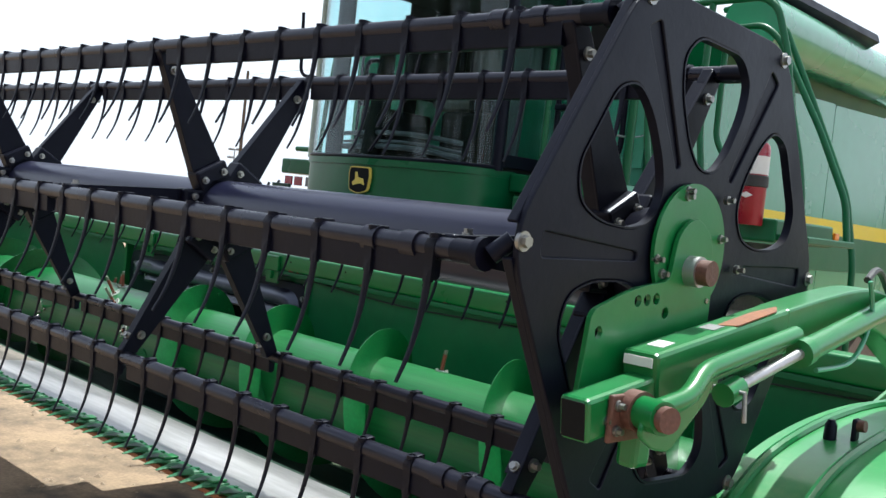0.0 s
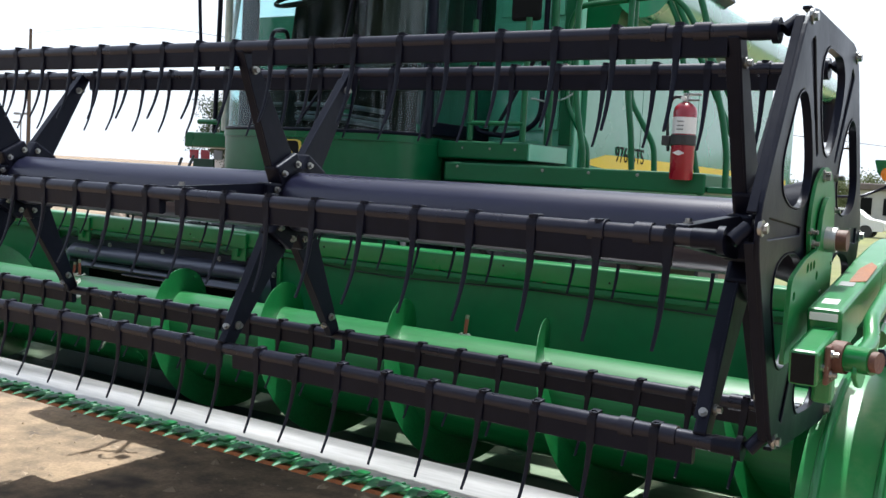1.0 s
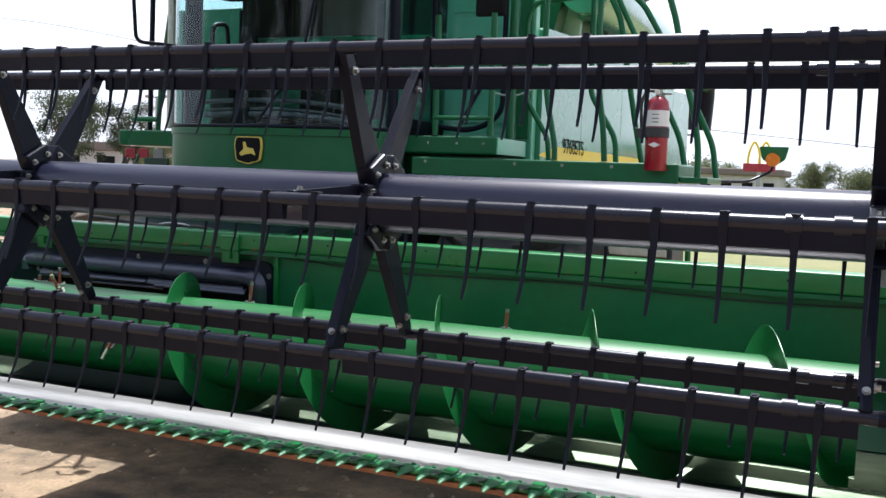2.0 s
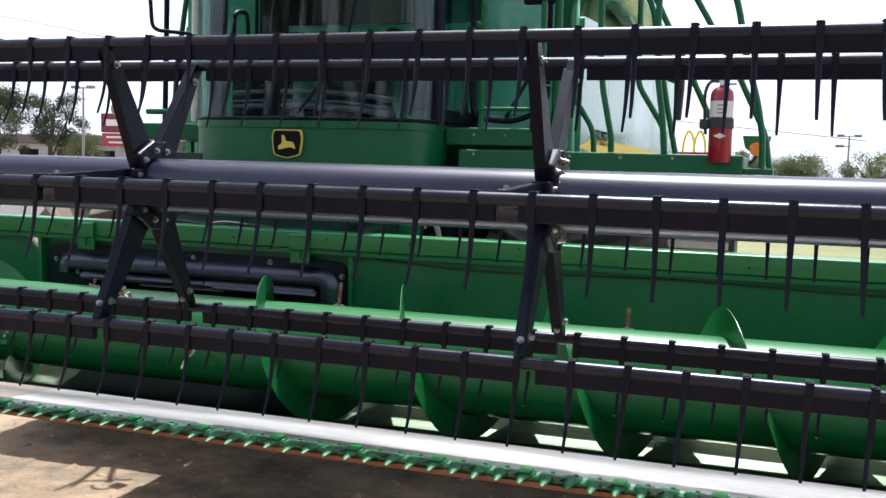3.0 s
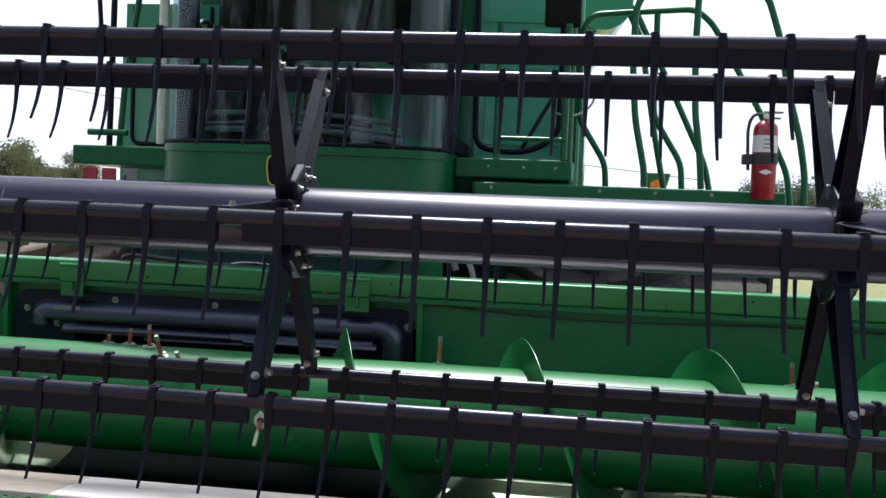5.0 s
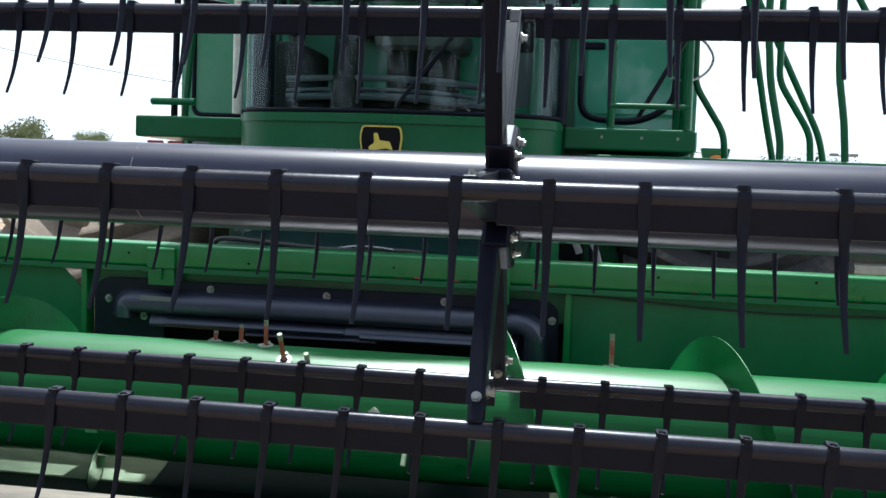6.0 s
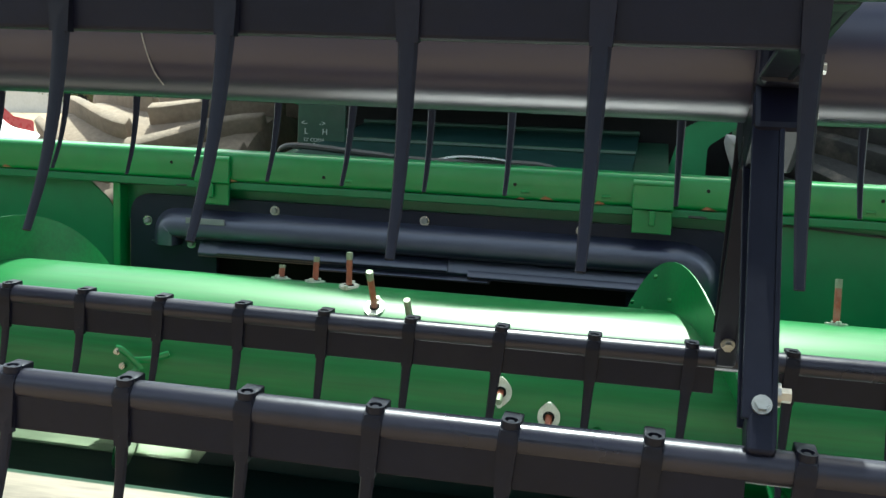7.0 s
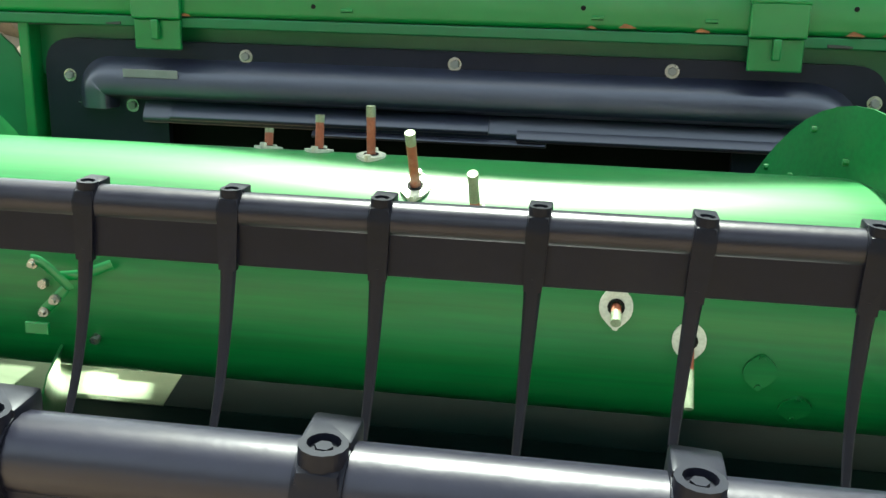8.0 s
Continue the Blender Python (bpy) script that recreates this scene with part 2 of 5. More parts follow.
def sweep(bm, pts, radii, seg=12, flat=1.0, side=None, caps=True):
    """A round (or flattened) rod along points; radii one number or one a point."""
    pts = [Vector(p) for p in pts]
    n = len(pts)
    radii = [radii] * n if not hasattr(radii, "__len__") else radii
    rings = []
    prev = None
    for i, p in enumerate(pts):
        d = (pts[min(i + 1, n - 1)] - pts[max(i - 1, 0)]).normalized()
        if prev is None:
            a = Vector(side) if side is not None else (Vector((0, 0, 1)) if abs(d.z) < 0.9 else Vector((1, 0, 0)))
        else:
            a = prev
        a = (a - d * a.dot(d)).normalized()
        prev = a
        b = d.cross(a)
        rings.append([bm.verts.new(p + a * math.cos(2 * math.pi * k / seg) * radii[i] + b * math.sin(2 * math.pi * k / seg) * radii[i] * flat) for k in range(seg)])
    for r0, r1 in zip(rings, rings[1:]):
        for k in range(seg):
            bm.faces.new((r0[k], r0[(k + 1) % seg], r1[(k + 1) % seg], r1[k]))
    if caps:
        bm.faces.new(rings[0][::-1])
        bm.faces.new(rings[-1])
    return bm


def rod(pts, r, seg=12, **k):
    return sweep(bmesh.new(), pts, r, seg, **k)


def smooth_path(pts, n=6):
    """A rounded line through points (Catmull-Rom)."""
    pts = [Vector(p) for p in pts]
    out = []
    for i in range(len(pts) - 1):
        p0, p1, p2, p3 = pts[max(i - 1, 0)], pts[i], pts[i + 1], pts[min(i + 2, len(pts) - 1)]
        for k in range(n):
            t = k / n
            out.append(0.5 * ((2 * p1) + (p2 - p0) * t + (2 * p0 - 5 * p1 + 4 * p2 - p3) * t * t + (3 * p1 - p0 - 3 * p2 + p3) * t ** 3))
    return out + [pts[-1]]


def bent(pts, r=0.05, n=5):
    """A bent-pipe line: straight runs with rounded corners."""
    pts = [Vector(p) for p in pts]
    out = [pts[0]]
    for a, b, c in zip(pts, pts[1:], pts[2:]):
        u, v = (a - b), (c - b)
        k = min(r, u.length / 2, v.length / 2)
        p, q = b + u.normalized() * k, b + v.normalized() * k
        for i in range(n + 1):
            t = i / n
            out.append((1 - t) ** 2 * p + 2 * t * (1 - t) * b + t * t * q)
    return out + [pts[-1]]


def extrude(bm, outline, axis, lo, hi, holes=()):
    """A plate: closed outline (2D) with holes, extruded along an axis. For axis x the outline is (y, z), for y (x, z), for z (x, y)."""
    def at(p, h):
        return {"x": (h, p[0], p[1]), "y": (p[0], h, p[1]), "z": (p[0], p[1], h)}[axis]
    loops = [[bm.verts.new(at(p, lo)) for p in loop] for loop in (outline, *holes)]
    edges = []
    for vs in loops:
        edges += [bm.edges.new((vs[i], vs[(i + 1) % len(vs)])) for i in range(len(vs))]
    if holes:
        bmesh.ops.triangle_fill(bm, edges=edges, use_beauty=True, use_dissolve=False)
        faces = list({f for e in edges for f in e.link_faces} | {f for vs in loops for v in vs for f in v.link_faces})
    else:
        faces = [bm.faces.new(loops[0])]
    r = bmesh.ops.extrude_face_region(bm, geom=faces)
    d = Vector(at((0, 0), hi)) - Vector(at((0, 0), lo))
    bmesh.ops.translate(bm, verts=[g for g in r["geom"] if isinstance(g, bmesh.types.BMVert)], vec=d)
    return bm


def X(outline, axis, lo, hi, holes=()):
    return extrude(bmesh.new(), outline, axis, lo, hi, holes)


def strip(profile, x0, x1, thick, closed=False):
    """A folded sheet: a (y, z) line with thickness, run along x."""
    pts = [Vector((0, *p)) for p in profile]
    off = []
    for i, p in enumerate(pts):
        d = (pts[min(i + 1, len(pts) - 1)] - pts[max(i - 1, 0)]).normalized()
        off.append(p + Vector((0, d.z, -d.y)) * thick)
    loop = [(p.y, p.z) for p in pts] + [(p.y, p.z) for p in reversed(off)]
    return X(loop, "x", x0, x1)


def bolt(bm, p, axis, r=0.012, h=0.008):
    """A washer with a hexagon head."""
    d = {"x": Vector((1, 0, 0)), "-x": Vector((-1, 0, 0)), "y": Vector((0, 1, 0)), "-y": Vector((0, -1, 0)), "z": Vector((0, 0, 1))}[axis]
    p = Vector(p)
    sweep(bm, [p - d * 0.004, p + d * h * 0.3], r, 14)
    sweep(bm, [p + d * h * 0.3, p + d * h * 1.2], r * 0.62, 6)
    return bm


def arc(cy, cz, r, a0, a1, n=8):
    return [(cy + r * math.cos(radians(a0 + (a1 - a0) * i / n)), cz + r * math.sin(radians(a0 + (a1 - a0) * i / n))) for i in range(n + 1)]


def rounded(poly, r, n=4):
    """A closed outline with rounded corners; r one number or one a corner."""
    out = []
    m = len(poly)
    for i in range(m):
        a, b, c = Vector(poly[i - 1]), Vector(poly[i]), Vector(poly[(i + 1) % m])
        ri = r[i] if hasattr(r, "__len__") else r
        u, v = a - b, c - b
        k = min(ri, u.length * 0.45, v.length * 0.45)
        p, q = b + u.normalized() * k, b + v.normalized() * k
        for j in range(n + 1):
            t = j / n
            w = (1 - t) ** 2 * p + 2 * t * (1 - t) * b + t * t * q
            out.append((w.x, w.y))
    return out

# ---- the reel ----
AY, AZ, REEL_R, REEL_PH = 0.07, 1.845, 0.522, -2.0
HALF = 3.72
PITCH = 0.1524
BATS = [(AY + REEL_R * math.cos(radians(REEL_PH + 60 * i)), AZ - 0.013 + REEL_R * math.sin(radians(REEL_PH + 60 * i))) for i in range(6)]
BATS[5] = (BATS[5][0] + 0.020, BATS[5][1])
BAT_SHIFT = [0.085, 0.098, 0.040, 0.151, 0.063, 0.120]
SPIDERS = (-3.68, -2.21, -0.79, 0.79, 2.21, 3.68)


def welded(solids, cut):
    """One closed mesh out of overlapping closed solids, with the last solid taken away."""
    obs = []
    for b in (*solids, cut):
        bmesh.ops.recalc_face_normals(b, faces=b.faces)
        me = bpy.data.meshes.new("solid")
        b.to_mesh(me)
        b.free()
        o = bpy.data.objects.new("solid", me)
        scene.collection.objects.link(o)
        obs.append(o)
    for o in obs[1:]:
        md = obs[0].modifiers.new("union", "BOOLEAN")
        md.operation, md.solver, md.object = "DIFFERENCE" if o is obs[-1] else "UNION", "EXACT", o
    me = bpy.data.meshes.new_from_object(obs[0].evaluated_get(bpy.context.evaluated_depsgraph_get()))
    bm = bmesh.new()
    bm.from_mesh(me)
    for o in obs:
        bpy.data.objects.remove(o)
    return bm


def tine_mesh():
    solids = [bmesh.new() for _ in range(6)]
    bm = solids[0]
    # thin clip round the tube
    sweep(bm, [(-0.011, 0, 0.010), (0.011, 0, 0.010)], 0.0205, 14)
    box(solids[1], (-0.0106, -0.0195, 0.004), (0.0106, 0.002, 0.0265), 0.005)
    # strap down the face of the slat, narrowing downwards
    bm = solids[2]
    rows = [[bm.verts.new((sx * w, y, z)) for sx, y in ((-1, f), (1, f), (1, k), (-1, k))] for w, f, k, z in ((0.0104, -0.0195, -0.010, 0.012), (0.0100, -0.0188, -0.010, -0.020), (0.0088, -0.0190, -0.010, -0.048))]
    for a, b in zip(rows, rows[1:]):
        for q in range(4):
            bm.faces.new((a[q], a[(q + 1) % 4], b[(q + 1) % 4], b[q]))
    bm.faces.new(rows[0][::-1])
    bm.faces.new(rows[-1])
    # raised bolt seat on top of the clip and the flat tab behind it
    sweep(solids[3], [(0, -0.007, 0.010), (0, -0.007, 0.0338)], 0.0108, 14)
    box(solids[4], (-0.0113, -0.003, 0.019), (0.0113, 0.020, 0.0335), 0.002)
    # the finger, a tapered blade that bends forward
    pts = smooth_path([(0, -0.0140, -0.036), (0, -0.0175, -0.070), (0, -0.0255, -0.115), (0, -0.0405, -0.165), (0, -0.064, -0.214)], 3)
    n = len(pts)
    sweep(solids[5], pts, [0.0090 - 0.0050 * i / (n - 1) for i in range(n)], 8, flat=0.62, side=(1, 0, 0))
    seat = sweep(bmesh.new(), [(0, -0.006, 0.0296), (0, -0.006, 0.0300), (0, -0.006, 0.0420)], [0.0066, 0.0070, 0.0082], 14)
    bm = welded(solids, seat)
    sweep(bm, [(0, -0.006, 0.020), (0, -0.006, 0.0322)], 0.0040, 6)
    return bm


def build_reel():
    reel = thing("harvester_reel", "black six-bat pickup reel with curved plastic tines on the grain header", "reel")
    part("centre_tube", rod([(-HALF + 0.02, AY, AZ), (HALF - 0.02, AY, AZ)], 0.094, 40), BLACK_TUBE, reel, "dull black painted steel tube", smooth=True)
    tine = None
    for i, (y, z) in enumerate(BATS):
        bat = part("bat", rod([(-HALF, y, z + 0.010), (HALF, y, z + 0.010)], 0.019, 16), BLACK_BAT, reel, smooth=True)
        # pressed slat under the tube, in lengths between the spiders
        prof = rounded([(y - 0.015, z + 0.004), (y + 0.011, z + 0.002), (y + 0.011, z - 0.041), (y + 0.002, z - 0.046), (y - 0.011, z - 0.045), (y - 0.0135, z - 0.012)], 0.003, 2)
        for xa, xb in zip(SPIDERS, SPIDERS[1:]):
            part("slat", X(prof, "x", xa + 0.040, xb - 0.022), BLACK, bat)
        for xc in (-3.60, -3.50, 3.50, 3.60):
            part("collar", rod([(xc - 0.018, y, z + 0.010), (xc + 0.018, y, z + 0.010)], 0.0240, 16), BLACK_BAT, bat, smooth=True)
        first = -math.floor((HALF - 0.06 + BAT_SHIFT[i]) / PITCH)
        x = first * PITCH + BAT_SHIFT[i]
        while x < HALF - 0.05:
            m = Matrix.Translation((x, y, z)) @ pose(0, 0, 0, random.uniform(-2.5, 2.5) + (3.0 if i == 4 else 0.0), random.uniform(-1.2, 1.2) + (3.0 if i > 3 else 0.0), 0)
            if tine is None:
                tine = part("tine", tine_mesh(), PLASTIC, bat, "black plastic tine with clip", smooth=True)
                tine.matrix_basis = m
            else:
                again(tine, bat, m)
            x += PITCH
    # spiders: clamp at the tube and six tapered channel arms
    arm = None
    clamp = None
    for sx in SPIDERS:
        base = Matrix.Translation((sx, AY, AZ))
        if clamp is None:
            clamp = part("hub_clamp", rod([(-0.03, 0, 0), (0.03, 0, 0)], 0.106, 32), BLACK, reel, smooth=True)
            clamp.matrix_basis = base
            lug = part("clamp_lug", B((-0.030, 0.085, -0.055), (0.030, 0.150, 0.055), 0.008), BLACK, clamp)
            lug_bolt = part("bolt", bolt(bmesh.new(), (0.032, 0.118, -0.034), "x", 0.011, 0.010), CHROME, clamp, "zinc hexagon bolt", smooth=True)
            this = clamp
        else:
            this = again(clamp, reel, base)
        for k in range(6):
            turn = pose(0, 0, 0, 60 * k + REEL_PH, 0, 0)
            for w in (0.0, 0.068):
                if this is clamp and k == 0 and w == 0.0:
                    lug.matrix_basis = turn
                    lug_bolt.matrix_basis = turn
                    continue
                if w == 0.0:
                    again(lug, this, turn)
                again(lug_bolt, this, turn @ Matrix.Translation((0, 0, w)))
        for k in range(6):
            if arm is None:
                bm = bmesh.new()
                L1 = REEL_R - 0.02
                outl = rounded([(0.10, -0.055), (L1 - 0.03, -0.024), (L1 + 0.012, -0.022), (L1 + 0.012, 0.022), (L1 - 0.03, 0.024), (0.10, 0.055)], 0.01)
                extrude(bm, outl, "x", 0.0, 0.006)
                for s in (-1, 1):
                    w0, w1 = 0.052 * s, 0.022 * s
                    vs = [(0.10, w0), (L1 - 0.02, w1), (L1 - 0.02, w1 - 0.005 * s), (0.10, w0 - 0.005 * s)]
                    extrude(bm, vs, "x", -0.030, 0.001)
                box(bm, (-0.024, L1 - 0.03, -0.023), (0.006, L1 + 0.016, 0.023), 0.005)
                arm = part("spider_arm", bm, BLACK, reel, edge=0.0015)
                arm.matrix_basis = Matrix.Translation((sx, AY, AZ)) @ pose(0, 0, 0, 60 * k + REEL_PH, 0, 0)
                bm = bolt(bmesh.new(), (0.008, L1 - 0.055, 0), "x", 0.013, 0.012)
                abolt = part("arm_bolt", bm, CHROME, arm, "zinc bolt", smooth=True)
                bm = rod([(-0.010, L1 - 0.035, -0.020), (-0.010, L1 - 0.035, -0.0275)], 0.0105, 14)
                sweep(bm, [(-0.010, L1 - 0.035, -0.0265), (-0.010, L1 - 0.035, -0.035)], 0.008, 6)
                ebolt = part("end_bolt", bm, CHROME, arm, "zinc bolt", smooth=True)
            else:
                o = again(arm, reel, Matrix.Translation((sx, AY, AZ)) @ pose(0, 0, 0, 60 * k + REEL_PH, 0, 0))
                again(abolt, o, Matrix.Identity(4))
                again(ebolt, o, Matrix.Identity(4))
    # end plates: hexagon casting with six openings
    cy, cz, R = 0.085, 1.870, 0.556
    verts = [(R * math.cos(radians(60 * i + REEL_PH)), R * math.sin(radians(60 * i + REEL_PH))) for i in range(6)]
    outer = rounded(verts, 0.085, 6)
    holes = []
    for i in range(6):
        a = radians(60 * i + 30 + REEL_PH)
        u, v = Vector((math.cos(a), math.sin(a))), Vector((-math.sin(a), math.cos(a)))
        egg = ((0.178, 0.032), (0.225, 0.078), (0.310, 0.122), (0.380, 0.132), (0.425, 0.085))
        h = [u * p + v * q for p, q in egg] + [u * p - v * q for p, q in reversed(egg)]
        holes.append(rounded([(q.x, q.y) for q in h], 0.045, 5)[::-1])
    lip = rounded([(q.x, q.y) for q in h], 0.045, 5)
    lip_in = [((x - mid[0]) * 0.972 + mid[0], (z - mid[1]) * 0.972 + mid[1]) for mid in ((u.x * 0.31, u.y * 0.31),) for x, z in lip]
    for i in range(6):
        a = radians(60 * i + REEL_PH)
        u, v = Vector((math.cos(a), math.sin(a))), Vector((-math.sin(a), math.cos(a)))
        holes.append(rounded([tuple(u * r + v * w) for r, w in ((0.20, -0.008), (0.20, 0.008), (0.475, 0.021), (0.475, -0.021))], 0.009, 3)[::-1])
    for s in (1, -1):
        plate = part("end_plate", X(outer, "x", 0, 0.012 * s, holes), BLACK, reel, "black pressed hexagon plate with six openings and recessed channels", edge=0.003)
        plate.location = (3.815 * s, cy, cz)
        way = "x" if s > 0 else "-x"
        for i in range(6):
            turn = pose(0, 0, 0, 60 * i + REEL_PH, 0, 0)
            e = Vector(verts[0]).length
            if i == 0:
                c60, s60 = 0.5 * e, 0.866 * e
                a2, b2 = Vector((e, 0)), Vector((c60, s60))
                d = (b2 - a2).normalized()
                nn = Vector((d.y, -d.x))
                q = [a2 + d * 0.035 + nn * -0.008, b2 - d * 0.035 + nn * -0.008, b2 - d * 0.035, a2 + d * 0.035]
                rim = part("rim", X([(p.x, p.y) for p in q], "x", -0.016 * s, 0.003 * s), BLACK, plate, edge=0.002)
                q = rounded([(0.155, 0.018), (0.50, 0.027), (0.50, -0.027), (0.155, -0.018)], 0.006)
                rib = part("channel_floor", X(q, "x", -0.004 * s, 0.0065 * s), BLACK, plate, edge=0.002)
                big = part("bolt", bolt(bmesh.new(), (0.012 * s, e - 0.032, 0), way, 0.0165, 0.010), CHROME, plate, "zinc bolt with wide washer", smooth=True)
                small = part("bolt", bolt(bmesh.new(), (0.024 * s, 0.155, 0.0), way, 0.009, 0.014), CHROME, plate, "zinc bolt", smooth=True)
                flange = part("hole_flange", X(lip, "x", -0.004 * s, 0.0145 * s, [lip_in[::-1]]), BLACK, plate, smooth=True)
                for o in (rim, rib, big, small):
                    o.matrix_basis = turn
                flange.matrix_basis = pose(0, 0, 0, 60, 0, 0)
            else:
                for o in (rim, rib, big, small):
                    again(o, plate, turn)
                again(flange, plate, pose(0, 0, 0, 60 * (i + 1), 0, 0))
        # crank links from the bats to the plate
        for (y, z), (vy, vz) in zip(BATS, verts):
            bm = rod([(3.70 * s, y, z + 0.01), (3.765 * s, y, z + 0.01)], 0.0205, 14)
            sweep(bm, [(3.775 * s, y, z + 0.01), (3.80 * s, cy + vy * 0.93, cz + vz * 0.93)], 0.016, 10)
            sweep(bm, [(3.752 * s, y, z + 0.01), (3.766 * s, y, z + 0.01)], 0.028, 14)
            part("crank_link", bm, BLACK, reel, smooth=True)
        bm = rod([(3.70 * s, AY, AZ + 0.02), (3.80 * s, AY + 0.02, AZ + 0.02)], [0.10, 0.13], 28)
        part("end_bearing", bm, BLACK, reel, smooth=True)
    part("string", rod(smooth_path([(-0.030, 0.030, 1.932), (-0.027, -0.012, 1.892), (-0.024, -0.026, 1.845), (-0.016, -0.010, 1.792), (-0.010, 0.012, 1.768)], 5), 0.0010, 5), GREYTRIM, reel, "pale stray string caught on the tube")
    return reel


build_reel()

# ---- the feed auger ----
UY, UZ, UR, FR, FP = 0.98, 1.125, 0.200, 0.312, 0.655


def flight(x0, x1, theta0, seg=44):
    """Helical flighting from x0 outwards; theta grows outwards."""
    bm = bmesh.new()
    n = int(abs(x1 - x0) / FP * seg) + 1
    rows = []
    for i in range(n + 1):
        x = x0 + (x1 - x0) * i / n
        th = theta0 + 2 * math.pi * abs(x - x0) / FP
        e = min(1.0, 0.5 + i / 3.0, (n - i) / 6.0)
        r1 = UR + 0.01 + (FR - UR - 0.01) * max(0.25, e)
        c, s = math.cos(th), math.sin(th)
        rows.append([bm.verts.new((x + d, UY + r * c, UZ + r * s)) for r, d in ((UR - 0.01, -0.003), (r1, -0.0015), (r1, 0.0015), (UR - 0.01, 0.003))])
    for a, b in zip(rows, rows[1:]):
        for k in range(4):
            bm.faces.new((a[k], a[(k + 1) % 4], b[(k + 1) % 4], b[k]))
    bm.faces.new(rows[0])
    bm.faces.new(rows[-1][::-1])
    return bm


def build_auger():
    au = thing("feed_auger", "glossy green header auger with helical flighting and retracting steel fingers", "auger")
    bm = rod([(-3.66, UY, UZ), (3.66, UY, UZ)], UR, 64)
    part("auger_tube", bm, GREEN_AUGER, au, smooth=True)
    x0 = 0.49
    part("flight", flight(x0, 3.64, radians(113.6) + 2 * math.pi * (x0 - 1.42) / FP), GREEN_AUGER, au, "green helical flight, worn bright edge", smooth=True)
    part("flight", flight(-0.52, -3.64, radians(213)), GREEN_AUGER, au, "green helical flight, worn bright edge", smooth=True)
    # fingers with guide flanges
    ring = None
    for x, th, out, tilt in FINGERS:
        a = radians(th)
        u = Vector((0, math.cos(a), math.sin(a)))
        c = Vector((x, UY, UZ))
        m = Matrix.Translation(c + u * (UR + 0.0005)) @ pose(0, 0, 0, th - 90, 0, 0)
        if ring is None:
            o = rounded([(-0.037, 0.0), (-0.012, 0.024), (0.012, 0.024), (0.037, 0.0), (0.012, -0.024), (-0.012, -0.024)], 0.014)
            bm = X([(p[1], p[0]) for p in o], "z", -0.004, 0.003, [[(0.012 * math.cos(q * math.pi / 5), 0.012 * math.sin(q * math.pi / 5)) for q in range(10)]])
            for w in (-0.028, 0.028):
                sweep(bm, [(0, w, 0), (0, w, 0.008)], 0.006, 6)
            ring = part("finger_guide", bm, FLANGE, au, "dull pale guide flange")
            ring.matrix_basis = m
        else:
            again(ring, au, m)
        # black ring stands in for the shade inside the guide hole
        bush = part("guide_bush", X([(0.0128 * math.cos(q * math.pi / 6), 0.0128 * math.sin(q * math.pi / 6)) for q in range(12)], "z", -0.002, 0.0045, [[(0.0085 * math.cos(q * math.pi / 6), 0.0085 * math.sin(q * math.pi / 6)) for q in range(12)][::-1]]), DARK, au, "near-black ring put in for the guide hole's shade")
        bush.matrix_basis = m
        if out > 0:
            lean = Vector((0, math.cos(radians(th + tilt)), math.sin(radians(th + tilt))))
            f = part("finger", rod([c + u * (UR - 0.03), c + u * UR, c + u * UR + lean * out], 0.0075, 10), RUSTRED, au, "rusty steel finger with worn bright tip", smooth=True)
            part("finger_tip", rod([c + u * UR + lean * out * (0.45 if tilt else 0.80), c + u * UR + lean * (out + 0.001)], 0.0079, 10), TIPGREEN, f, "green-stained worn tip", smooth=True)
    # blank oval cover plate
    o = rounded([(-0.034, 0.0), (-0.012, 0.023), (0.012, 0.023), (0.034, 0.0), (0.012, -0.023), (-0.012, -0.023)], 0.012)
    bm = X([(p[1], p[0]) for p in o], "z", -0.004, 0.003)
    for w in (-0.025, 0.025):
        sweep(bm, [(0, w, 0.0025), (0, w, 0.006)], 0.005, 6)
    cover = part("cover_plate", bm, GREEN_AUGER, au, "green painted blank cover")
    for n, (x, th) in enumerate(((0.575, 194), (0.635, 214))):
        m = Matrix.Translation((x, UY + UR * math.cos(radians(th)), UZ + UR * math.sin(radians(th)))) @ pose(0, 0, 0, th - 90, 0, 0)
        if n:
            again(cover, au, m)
        else:
            cover.matrix_basis = m
    # bolts through the first turn of the flighting
    for th, r in ((38, 0.285), (66, 0.285), (52, 0.225), (84, 0.225)):
        xx = 1.42 + FP * (th - 113.6) / 360 - FP
        part("flight_bolt", rod([(xx - 0.009, UY + r * math.cos(radians(th)), UZ + r * math.sin(radians(th))), (xx + 0.009, UY + r * math.cos(radians(th)), UZ + r * math.sin(radians(th)))], 0.0055, 8), GREEN, au, smooth=True)
    # bolts that hold the first turns of the flighting
    for x, th in ((-0.47, 150), (-0.52, 178), (-0.45, 205)):
        a = radians(th)
        u = Vector((0, math.cos(a), math.sin(a)))
        p = Vector((x, UY, UZ)) + u * (UR + 0.001)
        part("flight_bolt", rod([p - u * 0.004, p + u * 0.010], 0.008, 6), CHROME, au, smooth=False)
    # bent straps that tie the end of the flight to the tube
    end = part("flight_end_clip", rod(smooth_path([(-0.525, 0.757, 1.176), (-0.500, 0.745, 1.176), (-0.462, 0.735, 1.152), (-0.455, 0.738, 1.140)], 4), 0.009, 8, flat=0.3), GREEN, au, "green bolted flight end clip", smooth=True)
